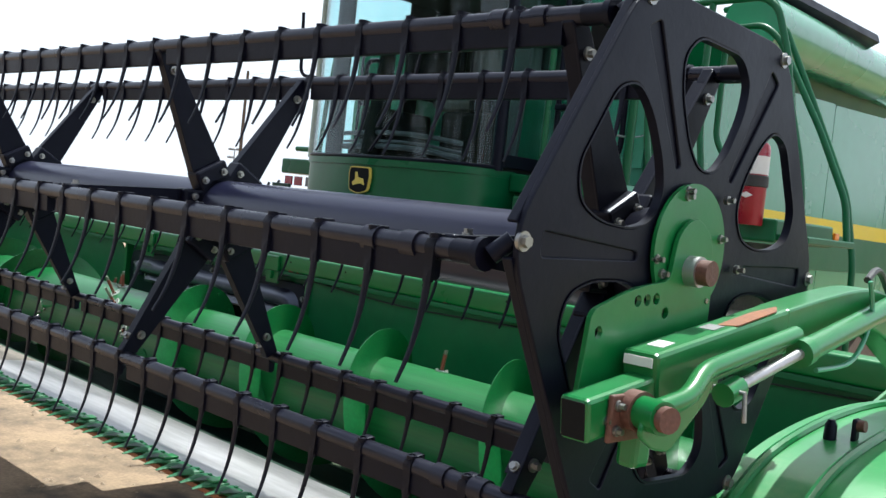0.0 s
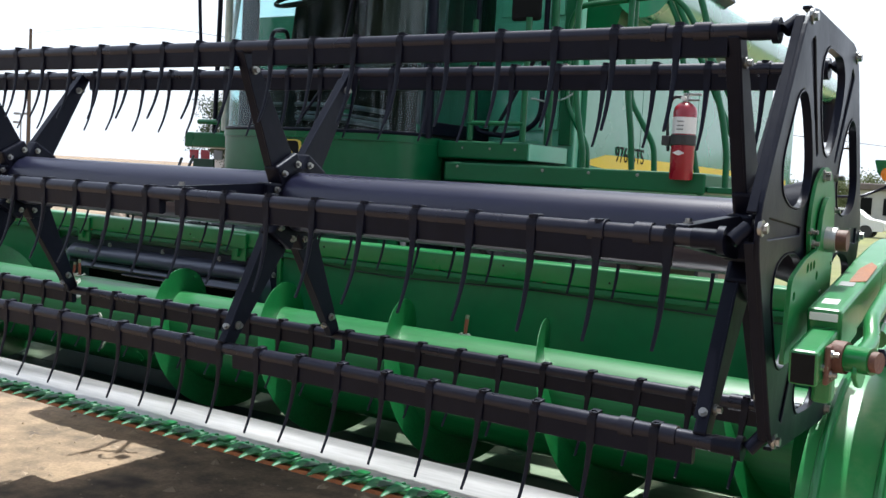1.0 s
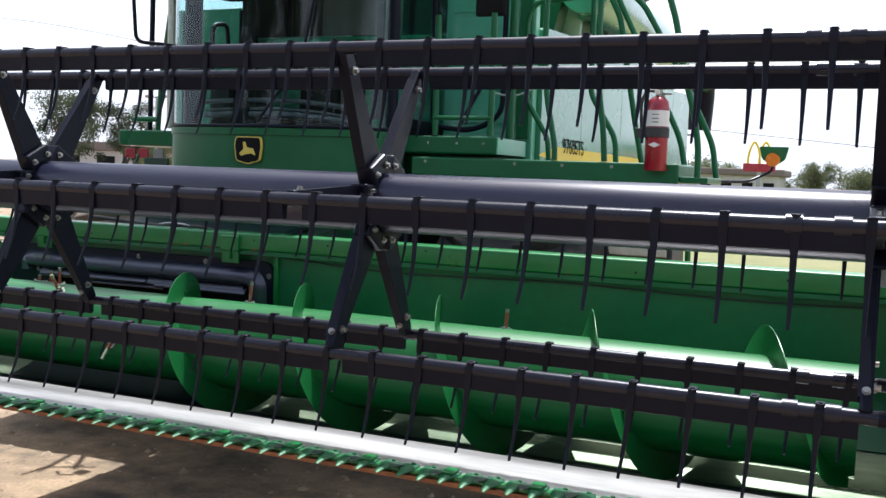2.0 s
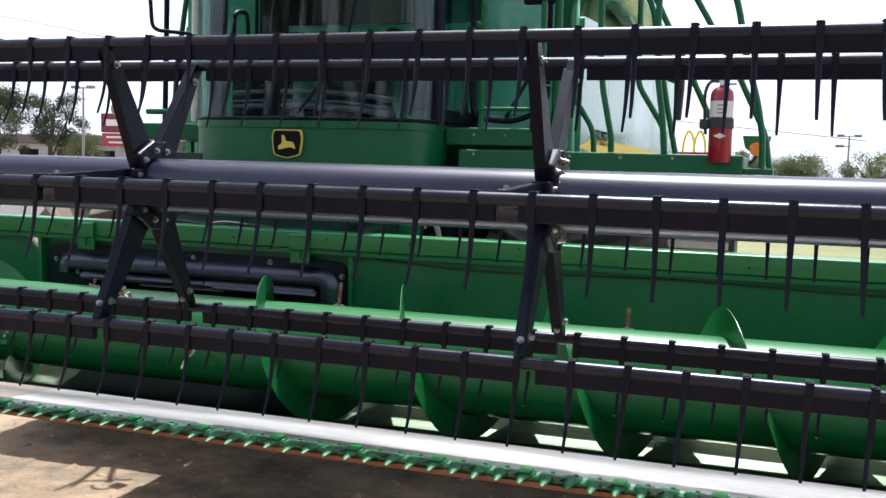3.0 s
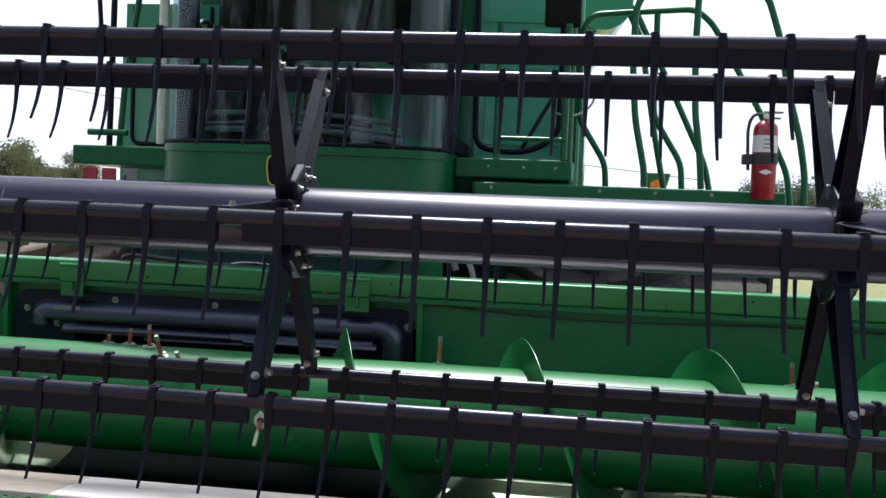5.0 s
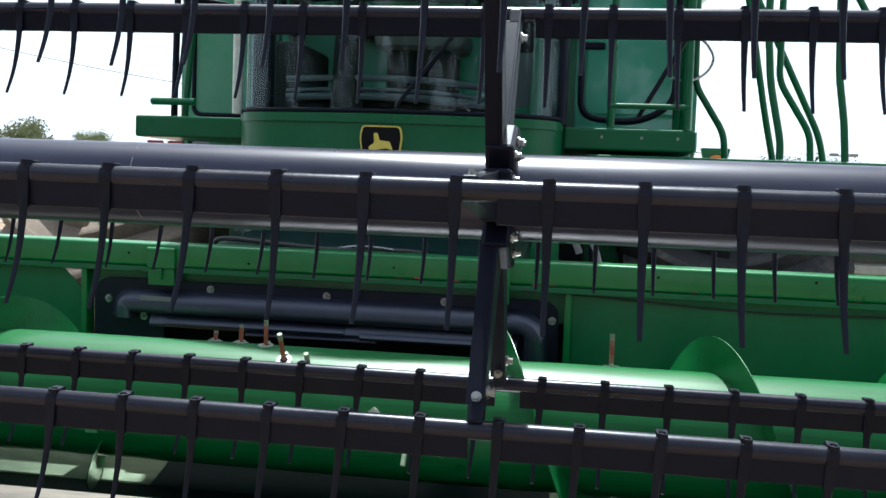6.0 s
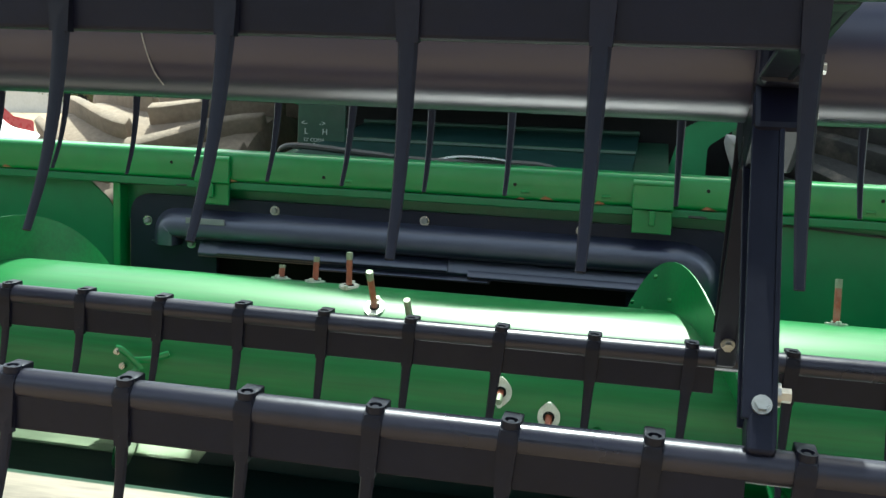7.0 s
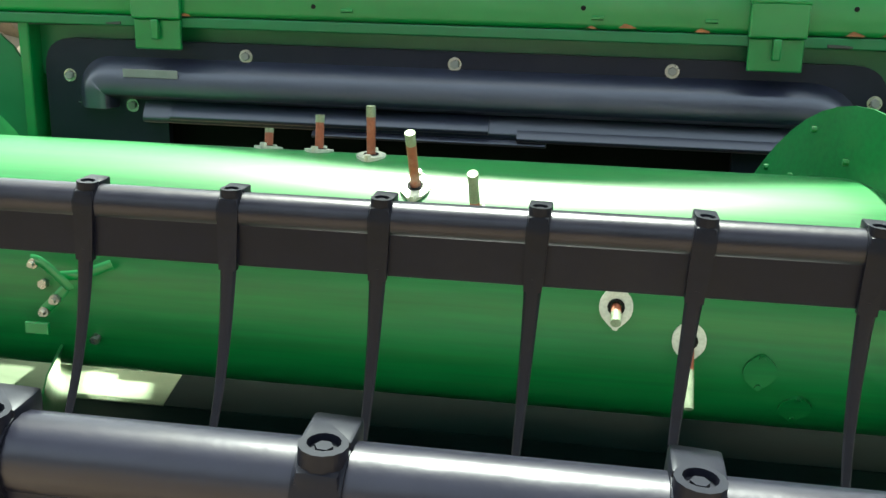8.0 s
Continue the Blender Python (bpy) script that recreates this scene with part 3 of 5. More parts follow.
    part("clip_arm", rod(smooth_path([(-0.470, 0.742, 1.158), (-0.440, 0.755, 1.160), (-0.403, 0.775, 1.172)], 4), 0.008, 8, flat=0.35), GREEN, end, smooth=True)
    part("clip_leg", rod(smooth_path([(-0.462, 0.738, 1.140), (-0.478, 0.735, 1.122), (-0.503, 0.742, 1.100)], 4), 0.008, 8, flat=0.35), GREEN, end, smooth=True)
    for q in ((-0.520, 0.752, 1.172), (-0.500, 0.738, 1.100), (-0.476, 0.730, 1.124)):
        part("clip_bolt", bolt(bmesh.new(), q, "-y", 0.008, 0.009), CHROME, end, smooth=True)
    part("flight_tab", B((-0.545, 0.752, 1.055), (-0.505, 0.760, 1.075), 0.002), GREEN, au, "green bolted tab")
    return au


FINGERS = [(-0.233, 77, 0.034, 0), (-0.138, 82, 0.060, 0), (-0.040, 92, 0.082, 0), (0.052, 120, 0.105, 0), (0.153, 137, 0.100, -12),
           (0.366, 170, 0.036, 30), (0.472, 182, 0.10, 48), (1.067, 80, 0.10, 0), (2.318, 80, 0.08, 0)]
build_auger()

# ---- the header ----


def build_header():
    h = thing("grain_header", "green grain header with cutter bar, raised off the ground", "harvester header")
    E = 3.78
    # top beam with rounded front edges
    prof = rounded([(1.435, 1.517), (1.56, 1.517), (1.56, 1.606), (1.435, 1.606)], 0.014)
    part("top_beam", X(prof, "x", -E, E), GREEN, h, "green box beam with chipped edges", smooth=True)
    # back wall right and left of the feeder mouth, and the strip above it
    low = [(1.476, 1.105), (1.446, 1.02), (1.35, 0.93)]
    for x0, x1 in ((0.93, E), (-E, -0.95)):
        part("lower_back_sheet", strip(low, x0, x1, 0.006), GREEN_DARK, h)
    part("back_panel", X([(0.93, 1.10), (E, 1.10), (E, 1.520), (1.03, 1.520), (1.02, 1.488), (0.93, 1.488)], "y", 1.470, 1.477), GREEN_DARK, h)
    part("back_panel", X([(-E, 1.10), (-0.95, 1.10), (-0.95, 1.40), (-0.975, 1.44), (-1.06, 1.512), (-1.06, 1.520), (-E, 1.520)], "y", 1.470, 1.477), GREEN_DARK, h)
    part("mouth_top_panel", B((-0.95, 1.500, 1.380), (0.93, 1.508, 1.520)), GREEN_DARK, h)
    for x0, x1 in ((-0.95, -0.925), (0.905, 0.93)):
        part("mouth_flange", B((x0, 1.452, 0.93), (x1, 1.515, 1.516), 0.004), GREEN, h)
    # a lip under the beam that runs the length
    part("beam_lip", B((-E, 1.440, 1.494), (E, 1.469, 1.5165), 0.003), GREEN_DARK, h)
    # moulded black surround of the feeder mouth
    # an inverted U: outline down, inner edge back
    def surround(o, i):
        return [(o[0], 0.95), *[p for p in rounded([(o[0], 0.9), (o[0], o[2]), (o[1], o[2]), (o[1], 0.9)], (0.001, o[3], o[3], 0.001), 6) if p[1] > 0.96], (o[1], 0.95),
                (i[1], 0.95), *[p for p in rounded([(i[1], 0.9), (i[1], i[2]), (i[0], i[2]), (i[0], 0.9)], (0.001, i[3], i[3], 0.001), 6) if p[1] > 0.96], (i[0], 0.95)]
    sur = part("mouth_surround", X(surround((-0.905, 0.885, 1.462, 0.07), (-0.62, 0.60, 1.300, 0.02)), "y", 1.478, 1.499), POLY_FLAT, h, "moulded black plastic feeder mouth surround")
    bm = bmesh.new()
    line = bent([(-0.775, 1.478, 1.315), (-0.775, 1.478, 1.376), (0.80, 1.478, 1.376), (0.80, 1.478, 1.20)], 0.075, 10)
    sect = [(0.050, 0.0), (0.044, 0.006), (0.024, 0.034), (0.014, 0.040), (-0.018, 0.047), (-0.030, 0.043), (-0.040, 0.020), (-0.042, 0.0)]
    rows = []
    for i, p in enumerate(line):
        d = line[min(i + 1, len(line) - 1)] - line[max(i - 1, 0)]
        n = Vector((-d.z, 0, d.x)).normalized()
        rows.append([bm.verts.new((p.x + n.x * o, p.y - dep, p.z + n.z * o)) for o, dep in sect])
    for a, b in zip(rows, rows[1:]):
        for k in range(len(sect) - 1):
            bm.faces.new((a[k], a[k + 1], b[k + 1], b[k]))
    part("ridge", bm, POLY, sur, smooth=True, edge=0.005)
    # the lower roll of the moulding, stepped along its length
    def roll(x0, x1, z, hgt, dep):
        prof = [(1.478, z + hgt), (1.478 - dep * 0.25, z + hgt * 0.95), (1.478 - dep, z + hgt * 0.22), (1.478 - dep * 0.92, z + hgt * 0.05), (1.478 - dep * 0.5, z), (1.478, z)]
        return X(rounded(prof, 0.003, 3), "x", x0, x1)
    part("lower_roll", roll(-0.665, 0.72, 1.286, 0.058, 0.034), POLY, sur, smooth=True)
    part("moulding_step", roll(-0.60, 0.10, 1.294, 0.046, 0.042), POLY, sur, smooth=True)
    part("moulding_step", roll(0.16, 0.74, 1.282, 0.046, 0.044), POLY, sur, smooth=True)
    part("moulding_step", roll(-0.28, 0.22, 1.272, 0.030, 0.040), POLY, sur, smooth=True)
    # no real decal: the light grey imitates a spot of sun
    part("decal", B((-0.70, 1.4335, 1.386), (-0.575, 1.4365, 1.404), 0.001), GREYTRIM, sur, "grey patch painted for a sun spot on the ridge")
    part("scuff_wire", rod([(-0.83, 1.474, 1.322), (-0.765, 1.474, 1.320), (-0.79, 1.470, 1.345)], 0.0012, 5), CHROME, sur, "thin bent wire")
    for x, z in ((-0.847, 1.381), (-0.701, 1.320), (-0.435, 1.436), (0.021, 1.436), (0.466, 1.438), (0.862, 1.390)):
        yb = 1.478 if z > 1.35 else 1.476
        ws = part("washer", rod([(x, yb + 0.004, z), (x, yb - 0.0025, z)], 0.0145, 18), CHROME, sur, "zinc washer", smooth=True)
        part("bolt_head", rod([(x, yb - 0.0025, z), (x, yb - 0.009, z), (x, yb - 0.0105, z)], [0.0098, 0.0098, 0.008], 6), GREYTRIM, ws, "dull grey hexagon head")
    # black sheet closes the mouth in place of its deep shade
    part("mouth_shadow_box", B((-0.93, 1.56, 0.80), (0.91, 1.60, 1.50)), DARK, h, "near-black sheet put in for the feeder mouth's shade")
    # latch brackets on the beam
    for x in (-0.612, 0.655):
        br = part("latch_bracket", B((x - 0.055, 1.418, 1.512), (x + 0.055, 1.434, 1.580), 0.004), GREEN, h, "green folded bracket")
        part("bracket_top", rod([(x - 0.055, 1.426, 1.582), (x + 0.055, 1.426, 1.582)], 0.010, 10), GREEN, br, smooth=True)
        part("bracket_tail", B((x - 0.052, 1.427, 1.448), (x + 0.052, 1.437, 1.5115), 0.003), GREEN, br)
        part("bracket_rib", B((x - 0.008, 1.412, 1.470), (x + 0.008, 1.4265, 1.5115), 0.003), GREEN, br)
    # near-black discs painted as the holes' shade along the beam front
    for i in range(14):
        x = -3.4 + i * 0.52 + random.uniform(-0.1, 0.1)
        z = 1.56 + random.uniform(-0.02, 0.02)
        part("beam_hole", rod([(x, 1.4338, z), (x, 1.440, z)], 0.005, 12), DARK, h)
    # rust chips along the beam's lower edge and weld bumps on its face
    for x in (-0.55, 0.30, 0.37, 0.515, 0.80, 0.86, 1.35, 1.9, 2.45, -1.3, -1.9):
        w = random.uniform(0.008, 0.022)
        z = 1.5185 + random.uniform(0.0, 0.004)
        part("rust_chip", X(rounded([(x - w, z), (x - w * 0.3, z + w * 0.5), (x + w * 0.5, z + w * 0.25), (x + w, z)], 0.002, 2), "y", 1.4328, 1.4345), RUST, h)
    for x in (-0.20, 0.31, 0.53, 1.2, 1.75, 2.3):
        part("weld_bump", rod([(x - 0.012, 1.4345, 1.54), (x + 0.012, 1.4345, 1.5405)], 0.004, 6), GREEN, h)
    # a thin wire clipped along the back wall
    part("wire", rod(smooth_path([(0.75, 1.43, 1.50), (0.95, 1.462, 1.492), (1.6, 1.464, 1.462), (2.4, 1.464, 1.478), (3.2, 1.464, 1.465), (3.7, 1.464, 1.475)], 6), 0.0035, 6), HOSE, h)
    part("wire", rod(smooth_path([(-0.70, 1.44, 1.50), (-1.0, 1.462, 1.495), (-1.5, 1.464, 1.53), (-2.4, 1.464, 1.50)], 6), 0.0035, 6), HOSE, h)
    # floor: bright front sheet, trough under the auger toned for sun and shade
    # left sheet is darker and tan, right sheet bright
    for x0, x1, mat, lab in ((-E, -0.041, TAN_STEEL, "dull tan steel floor sheet"), (-0.04, E, STEEL, "bright worn steel floor sheet")):
        part("front_floor", strip([(0.215, 0.950), (0.30, 0.957), (0.50, 0.945), (0.555, 0.937)], x0, x1, 0.004), mat, h, lab, smooth=True)
    part("floor_step", strip([(0.552, 0.928), (0.585, 0.925), (0.622, 0.914)], -E, E, 0.004), DARKENED_GREEN, h, "dark stepped edge behind the floor sheet", smooth=True)
    part("trough", strip([(0.618, 0.908), (0.70, 0.85), (0.80, 0.812), (0.92, 0.798), (1.06, 0.80)], -E, E, 0.005), TROUGH, h, "trough under the auger, shade put into its dark tone", smooth=True)
    # middle sheet is near-black where the cab's shade falls
    for x0, x1, mat in ((-E, -0.47, WORN_LIT_PAN), (-0.469, 0.889, TROUGH), (0.89, E, WORN_LIT_PAN)):
        part("rear_trough", strip([(1.058, 0.802), (1.18, 0.835), (1.28, 0.885), (1.36, 0.935)], x0, x1, 0.005), mat, h, "rear trough sheet, sun and shade put into its tone", smooth=True)
    # cutter bar with guards
    bar = part("cutter_bar", B((-E, 0.185, 0.938), (E, 0.232, 0.951), 0.003), GREEN, h, "green knife bar with pointed guards")
    part("knife_back", B((-E, 0.170, 0.921), (E, 0.215, 0.937), 0.002), RUST, bar, "rusty knife back")
    bm = bmesh.new()
    pts = [(0, 0.010, 0.002), (0, -0.015, 0.003), (0, -0.040, 0.003), (0, -0.068, 0.001), (0, -0.092, -0.003)]
    sweep(bm, pts, [0.034, 0.031, 0.021, 0.0115, 0.0042], 10, flat=0.36, side=(1, 0, 0))
    box(bm, (-0.030, -0.006, -0.006), (0.030, 0.030, 0.009), 0.003)
    sweep(bm, [(0.010, 0.014, 0.008), (0.010, 0.014, 0.017)], 0.0075, 6)
    guard = None
    n = int(2 * E / 0.0762)
    for i in range(n):
        m = Matrix.Translation((-E + 0.04 + i * 0.0762, 0.208, 0.948)) @ pose(0, 0, 0, random.uniform(-2, 2), 0, random.uniform(-2, 2))
        if guard is None:
            guard = part("guard", bm, GUARD_PAINT, bar, smooth=True)
            tip = part("guard_tip", rod([(0, -0.076, 0.0000), (0, -0.094, -0.003)], [0.0102, 0.0044], 8, flat=0.40, side=(1, 0, 0)), GREEN_DARK, guard, "rubbed green tip", smooth=True)
            section = part("knife_section", X([(-0.034, 0.004), (0.034, 0.004), (0.006, -0.060), (-0.006, -0.060)], "z", 0.0105, 0.013), DARKENED_GREEN, bar, "dark triangular knife section")
            section.matrix_basis = Matrix.Translation((0.038, 0, 0)) @ m
            guard.matrix_basis = m
        else:
            again(tip, again(guard, bar, m), Matrix.Identity(4))
            if i % 2 == 0:
                again(section, bar, Matrix.Translation((0.038, 0, 0)) @ m)
        if i % 4 == 1:
            clip = part("hold_down_clip", B((-0.022, -0.030, 0.012), (0.022, 0.026, 0.020), 0.003), GREEN, bar) if i == 1 else again(clip, bar, m)
            clip.matrix_basis = m
    # end sheets and the bulging drive shields outside them
    for s in (1, -1):
        outl = rounded([(0.16, 0.92), (0.40, 1.16), (0.72, 1.36), (1.30, 1.52), (1.58, 1.60), (1.58, 0.80), (0.60, 0.80)], 0.06)
        part("end_sheet", X(outl, "x", 3.78 * s, 3.79 * s), GREEN, h, "green end panel")
        prof = smooth_path([(0, 0.14, 1.0), (0, 0.18, 1.20), (0, 0.26, 1.32), (0, 0.38, 1.405), (0, 0.52, 1.462), (0, 0.78, 1.505), (0, 1.10, 1.52), (0, 1.48, 1.50)], 5)
        sh = part("end_shield", strip([(p.y, p.z) for p in prof], *sorted((3.80 * s, 4.30 * s)), 0.006), GREEN_LIT, h, "bulging drive shield, sunlit tone put into its green", smooth=True)
        # side face takes the shade-lowered green
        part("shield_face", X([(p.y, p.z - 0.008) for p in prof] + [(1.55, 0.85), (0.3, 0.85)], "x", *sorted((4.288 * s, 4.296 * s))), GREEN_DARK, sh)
        for x in (3.845, 3.99, 4.14):
            part("shield_rib", rod([(x * s, p.y, p.z + 0.004) for p in prof], 0.012, 8), GREEN, sh, smooth=True)
    # divider point with its dark pivot
    part("shield_pivot", rod([(3.905, 0.66, 1.47), (3.905, 0.66, 1.522), (3.905, 0.66, 1.534)], [0.016, 0.014, 0.008], 12), BLACK, h, smooth=True)
    part("pivot_pin", rod([(3.955, 0.69, 1.528), (3.972, 0.69, 1.53)], 0.014, 12), CAST, h, smooth=True)
    part("pivot_lug", B((3.944, 0.675, 1.48), (3.956, 0.705, 1.545), 0.006), BLACK, h)
    return h


build_header()

# ---- the reel support arm at the header's end ----


def build_reel_arm(s):
    a = thing("reel_arm", "green box-section reel lift arm with hydraulic cylinder and rusty bracket", "lift arm", "reel arms at the header ends", (-0.014 * s, -0.022, 0.008))

    def sx(x):
        return x * s

    def bx(lo, hi, bevel=0.0):
        xs = sorted((lo[0] * s, hi[0] * s))
        return B((xs[0], lo[1], lo[2]), (xs[1], hi[1], hi[2]), bevel)

    def along(y0, z0, y1, z1, w, hgt, x0, bevel=0.008):
        """A straight box beam in the yz plane, top face through the given points."""
        L = math.hypot(y1 - y0, z1 - z0)
        ang = math.degrees(math.atan2(z1 - z0, y1 - y0))
        m = Matrix.Translation((sx(x0), y0, z0)) @ pose(0, 0, 0, ang, 0, 0)
        return B((-w / 2, 0, -hgt), (w / 2, L, 0), bevel, m)
    # inner tube; a near-black plate stands in for its shaded front opening
    inner = part("inner_tube", along(-0.352, 1.648, 0.05, 1.708, 0.056, 0.072, 3.922), GREEN, a, "green square tube")
    m = Matrix.Translation((sx(3.922), -0.352, 1.648)) @ pose(0, 0, 0, 8.5, 0, 0)
    part("tube_end", B((-0.022, -0.0015, -0.066), (0.022, 0.004, -0.006), 0.0, m), DARK, inner, "near-black plate put in for the tube opening's shade")
    part("bolt", bolt(bmesh.new(), (sx(3.951), -0.295, 1.612), "x" if s > 0 else "-x", 0.009, 0.008), CHROME, inner, "zinc bolt", smooth=True)
    # outer sleeve and the arm, swept up then curving down to the rear
    part("sleeve", along(-0.175, 1.714, 0.32, 1.792, 0.070, 0.090, 3.920), GREEN, a, "green outer sleeve")
    pts = [(0.30, 1.789), (0.50, 1.818), (0.66, 1.835), (0.78, 1.834), (0.90, 1.808), (1.04, 1.75), (1.25, 1.66), (1.50, 1.56)]
    top = [(p.y, p.z) for p in smooth_path([(0, *p) for p in pts], 4)]
    bot = [(0.30, 1.698), (0.50, 1.728), (0.66, 1.745), (0.76, 1.742), (0.86, 1.715), (1.00, 1.655), (1.21, 1.565), (1.46, 1.47)]
    bot = [(p.y, p.z) for p in smooth_path([(0, *p) for p in bot], 4)]
    part("arm_beam", X(top + bot[::-1], "x", *sorted((sx(3.884), sx(3.956)))), GREEN, a, "green curved lift beam", edge=0.006)
    for i, (y, z) in enumerate(((-0.110, 1.7245), (0.06, 1.7513))):
        m = Matrix.Translation((sx(3.920), y, z)) @ pose(0, 0, 0, 9.6, 0, 0)
        part("decal", B((-0.016, -0.020, 0), (0.016, 0.020, 0.0012), 0, m), GREYTRIM if i else WHITE, a, "grey worn decal" if i else "white warning decal")
    m = Matrix.Translation((sx(3.935), 0.10, 1.7580)) @ pose(0, 0, 0, 9.6, 0, 0)
    part("rust_patch", X(rounded([(-0.016, -0.02), (0.018, 0.0), (0.016, 0.16), (-0.004, 0.20), (-0.018, 0.12)], 0.008), "z", -0.001, 0.0012), RUST, a, "rusty bare patch").matrix_basis = m
    part("end_decal", B((sx(3.92) - 0.028, -0.1775, 1.690), (sx(3.92) + 0.028, -0.1755, 1.706)), WHITE, a, "white edge tape")
    # hanger plate up to the reel shaft, with a row of holes
    hol = [[(y + 0.011 * math.cos(q * math.pi / 5), z + 0.011 * math.sin(q * math.pi / 5)) for q in range(10)][::-1] for y, z in ((-0.225, 1.738), (-0.115, 1.792), (-0.085, 1.794), (-0.055, 1.796), (-0.02, 1.77))]
    outl = rounded([(-0.27, 1.60), (-0.25, 1.775), (-0.13, 1.815), (-0.015, 1.830), (0.00, 1.92), (0.06, 1.955), (0.12, 1.92), (0.14, 1.83), (0.14, 1.70), (0.14, 1.60)], (0.01, 0.02, 0.05, 0.02, 0.04, 0.05, 0.04, 0.03, 0.02, 0.01))
    part("hanger_plate", X(outl, "x", *sorted((sx(3.858), sx(3.868))), hol), GREEN, a, "green plate with a row of holes", edge=0.002)
    disc = part("cam_disc", X(arc(0.070, 1.887, 0.128, 0, 354, 59), "x", *sorted((sx(3.846), sx(3.854)))), GREEN, a, "round green cam disc")
    for q in (15, 110, 205, 300):
        part("bolt", bolt(bmesh.new(), (sx(3.856), 0.07 + 0.108 * math.cos(radians(q)), 1.887 + 0.108 * math.sin(radians(q))), "x" if s > 0 else "-x", 0.009, 0.012), CHROME, disc, "zinc bolt", smooth=True)
    part("shaft", rod([(sx(3.70), 0.050, 1.850), (sx(3.915), 0.050, 1.850)], 0.024, 20), CAST, a, "rusty steel shaft end", smooth=True)
    part("shaft_collar", rod([(sx(3.868), 0.050, 1.850), (sx(3.892), 0.050, 1.850)], 0.029, 20), STEEL, a, "worn steel collar", smooth=True)
    # rusty side bracket, elbow pipe and pin
    br = part("side_bracket", bx((3.951, -0.300, 1.578), (3.961, -0.205, 1.655), 0.003), CAST, a, "rusty cast bracket")
    for y, z in ((-0.285, 1.638), (-0.285, 1.598), (-0.222, 1.642), (-0.222, 1.602)):
        part("bolt", bolt(bmesh.new(), (sx(3.963), y, z), "x" if s > 0 else "-x", 0.009, 0.010), CHROME, br, "zinc bolt", smooth=True)
    part("boss", rod([(sx(3.960), -0.245, 1.630), (sx(3.985), -0.250, 1.630)], 0.033, 18), CAST, br, smooth=True)
    part("elbow_pipe", rod([(sx(3.980), -0.248, 1.630), (sx(4.035), -0.268, 1.632)], 0.027, 18), GREEN, a, "green pipe stub", smooth=True)
    part("pin", rod([(sx(4.030), -0.266, 1.632), (sx(4.048), -0.272, 1.632)], 0.021, 14), CAST, a, "rusty pin", smooth=True)
    part("fore_link", rod(bent([(sx(4.01), -0.25, 1.64), (sx(4.015), -0.16, 1.655), (sx(4.0), -0.10, 1.692), (sx(3.985), 0.28, 1.745)], 0.05), 0.0165, 14), GREEN, a, "green bent link rod", smooth=True)
    outl = rounded([(-0.29, 1.60), (-0.25, 1.575), (-0.20, 1.565), (-0.09, 1.645), (-0.075, 1.68), (-0.10, 1.685), (-0.17, 1.655), (-0.27, 1.655)], 0.015)
    part("link_plate", X(outl, "x", *sorted((sx(4.000), sx(4.010)))), GREEN, a, "green link plate", edge=0.003)
    part("lower_lug", B((sx(3.93) - 0.02, -0.20, 1.52), (sx(3.93) + 0.02, -0.15, 1.60), 0.01), GREEN, a)
    # hydraulic cylinder: bright rod, green barrel, hose
    p0, p1, p2 = Vector((sx(4.005), 0.0, 1.655)), Vector((sx(4.005), 0.275, 1.713)), Vector((sx(3.985), 0.90, 1.826))
    part("clevis", rod([p0 - Vector((0, 0.03, 0.008)), p0 + Vector((0, 0.02, 0.004))], 0.022, 12), GREEN, a, "green clevis", smooth=True)
    part("cotter_pin", rod([p0 + Vector((-0.03, -0.01, 0)), p0 + Vector((0.03, -0.01, 0)), p0 + Vector((0.034, -0.01, -0.05))], 0.005, 8), CHROME, a, "bent steel pin", smooth=True)
    part("piston_rod", rod([p0, p1], 0.011, 14), STEEL, a, "bright piston rod", smooth=True)
    cy = part("barrel", rod([p1 - Vector((0, 0.01, 0.002)), p2], 0.024, 18), GREEN, a, "green cylinder barrel", smooth=True)
    part("gland", rod([p1 - Vector((0, 0.014, 0.003)), p1 + Vector((0, 0.016, 0.003))], 0.028, 18), GREEN, cy, smooth=True)
    part("hose", rod(smooth_path([(sx(4.0), 0.592, 1.858), (sx(4.005), 0.610, 1.79), (sx(4.01), 0.56, 1.72), (sx(4.01), 0.49, 1.682), (sx(4.0), 0.36, 1.672)], 6), 0.0055, 8), GREEN_SIDE, a, "thin pale hydraulic hose", smooth=True)
    part("hose", rod(smooth_path([(sx(3.99), 0.60, 1.86), (sx(3.97), 0.72, 1.88), (sx(3.93), 0.95, 1.80), (sx(3.92), 1.2, 1.69)], 6), 0.008, 8), HOSE, a, "black hydraulic hose", smooth=True)
    part("rear_post", rod([(sx(3.93), 1.46, 1.58), (sx(3.93), 1.50, 1.30)], 0.04, 12), GREEN, a, smooth=True)
    return a


build_reel_arm(1)
build_reel_arm(-1)

# ---- ground and far surroundings ----


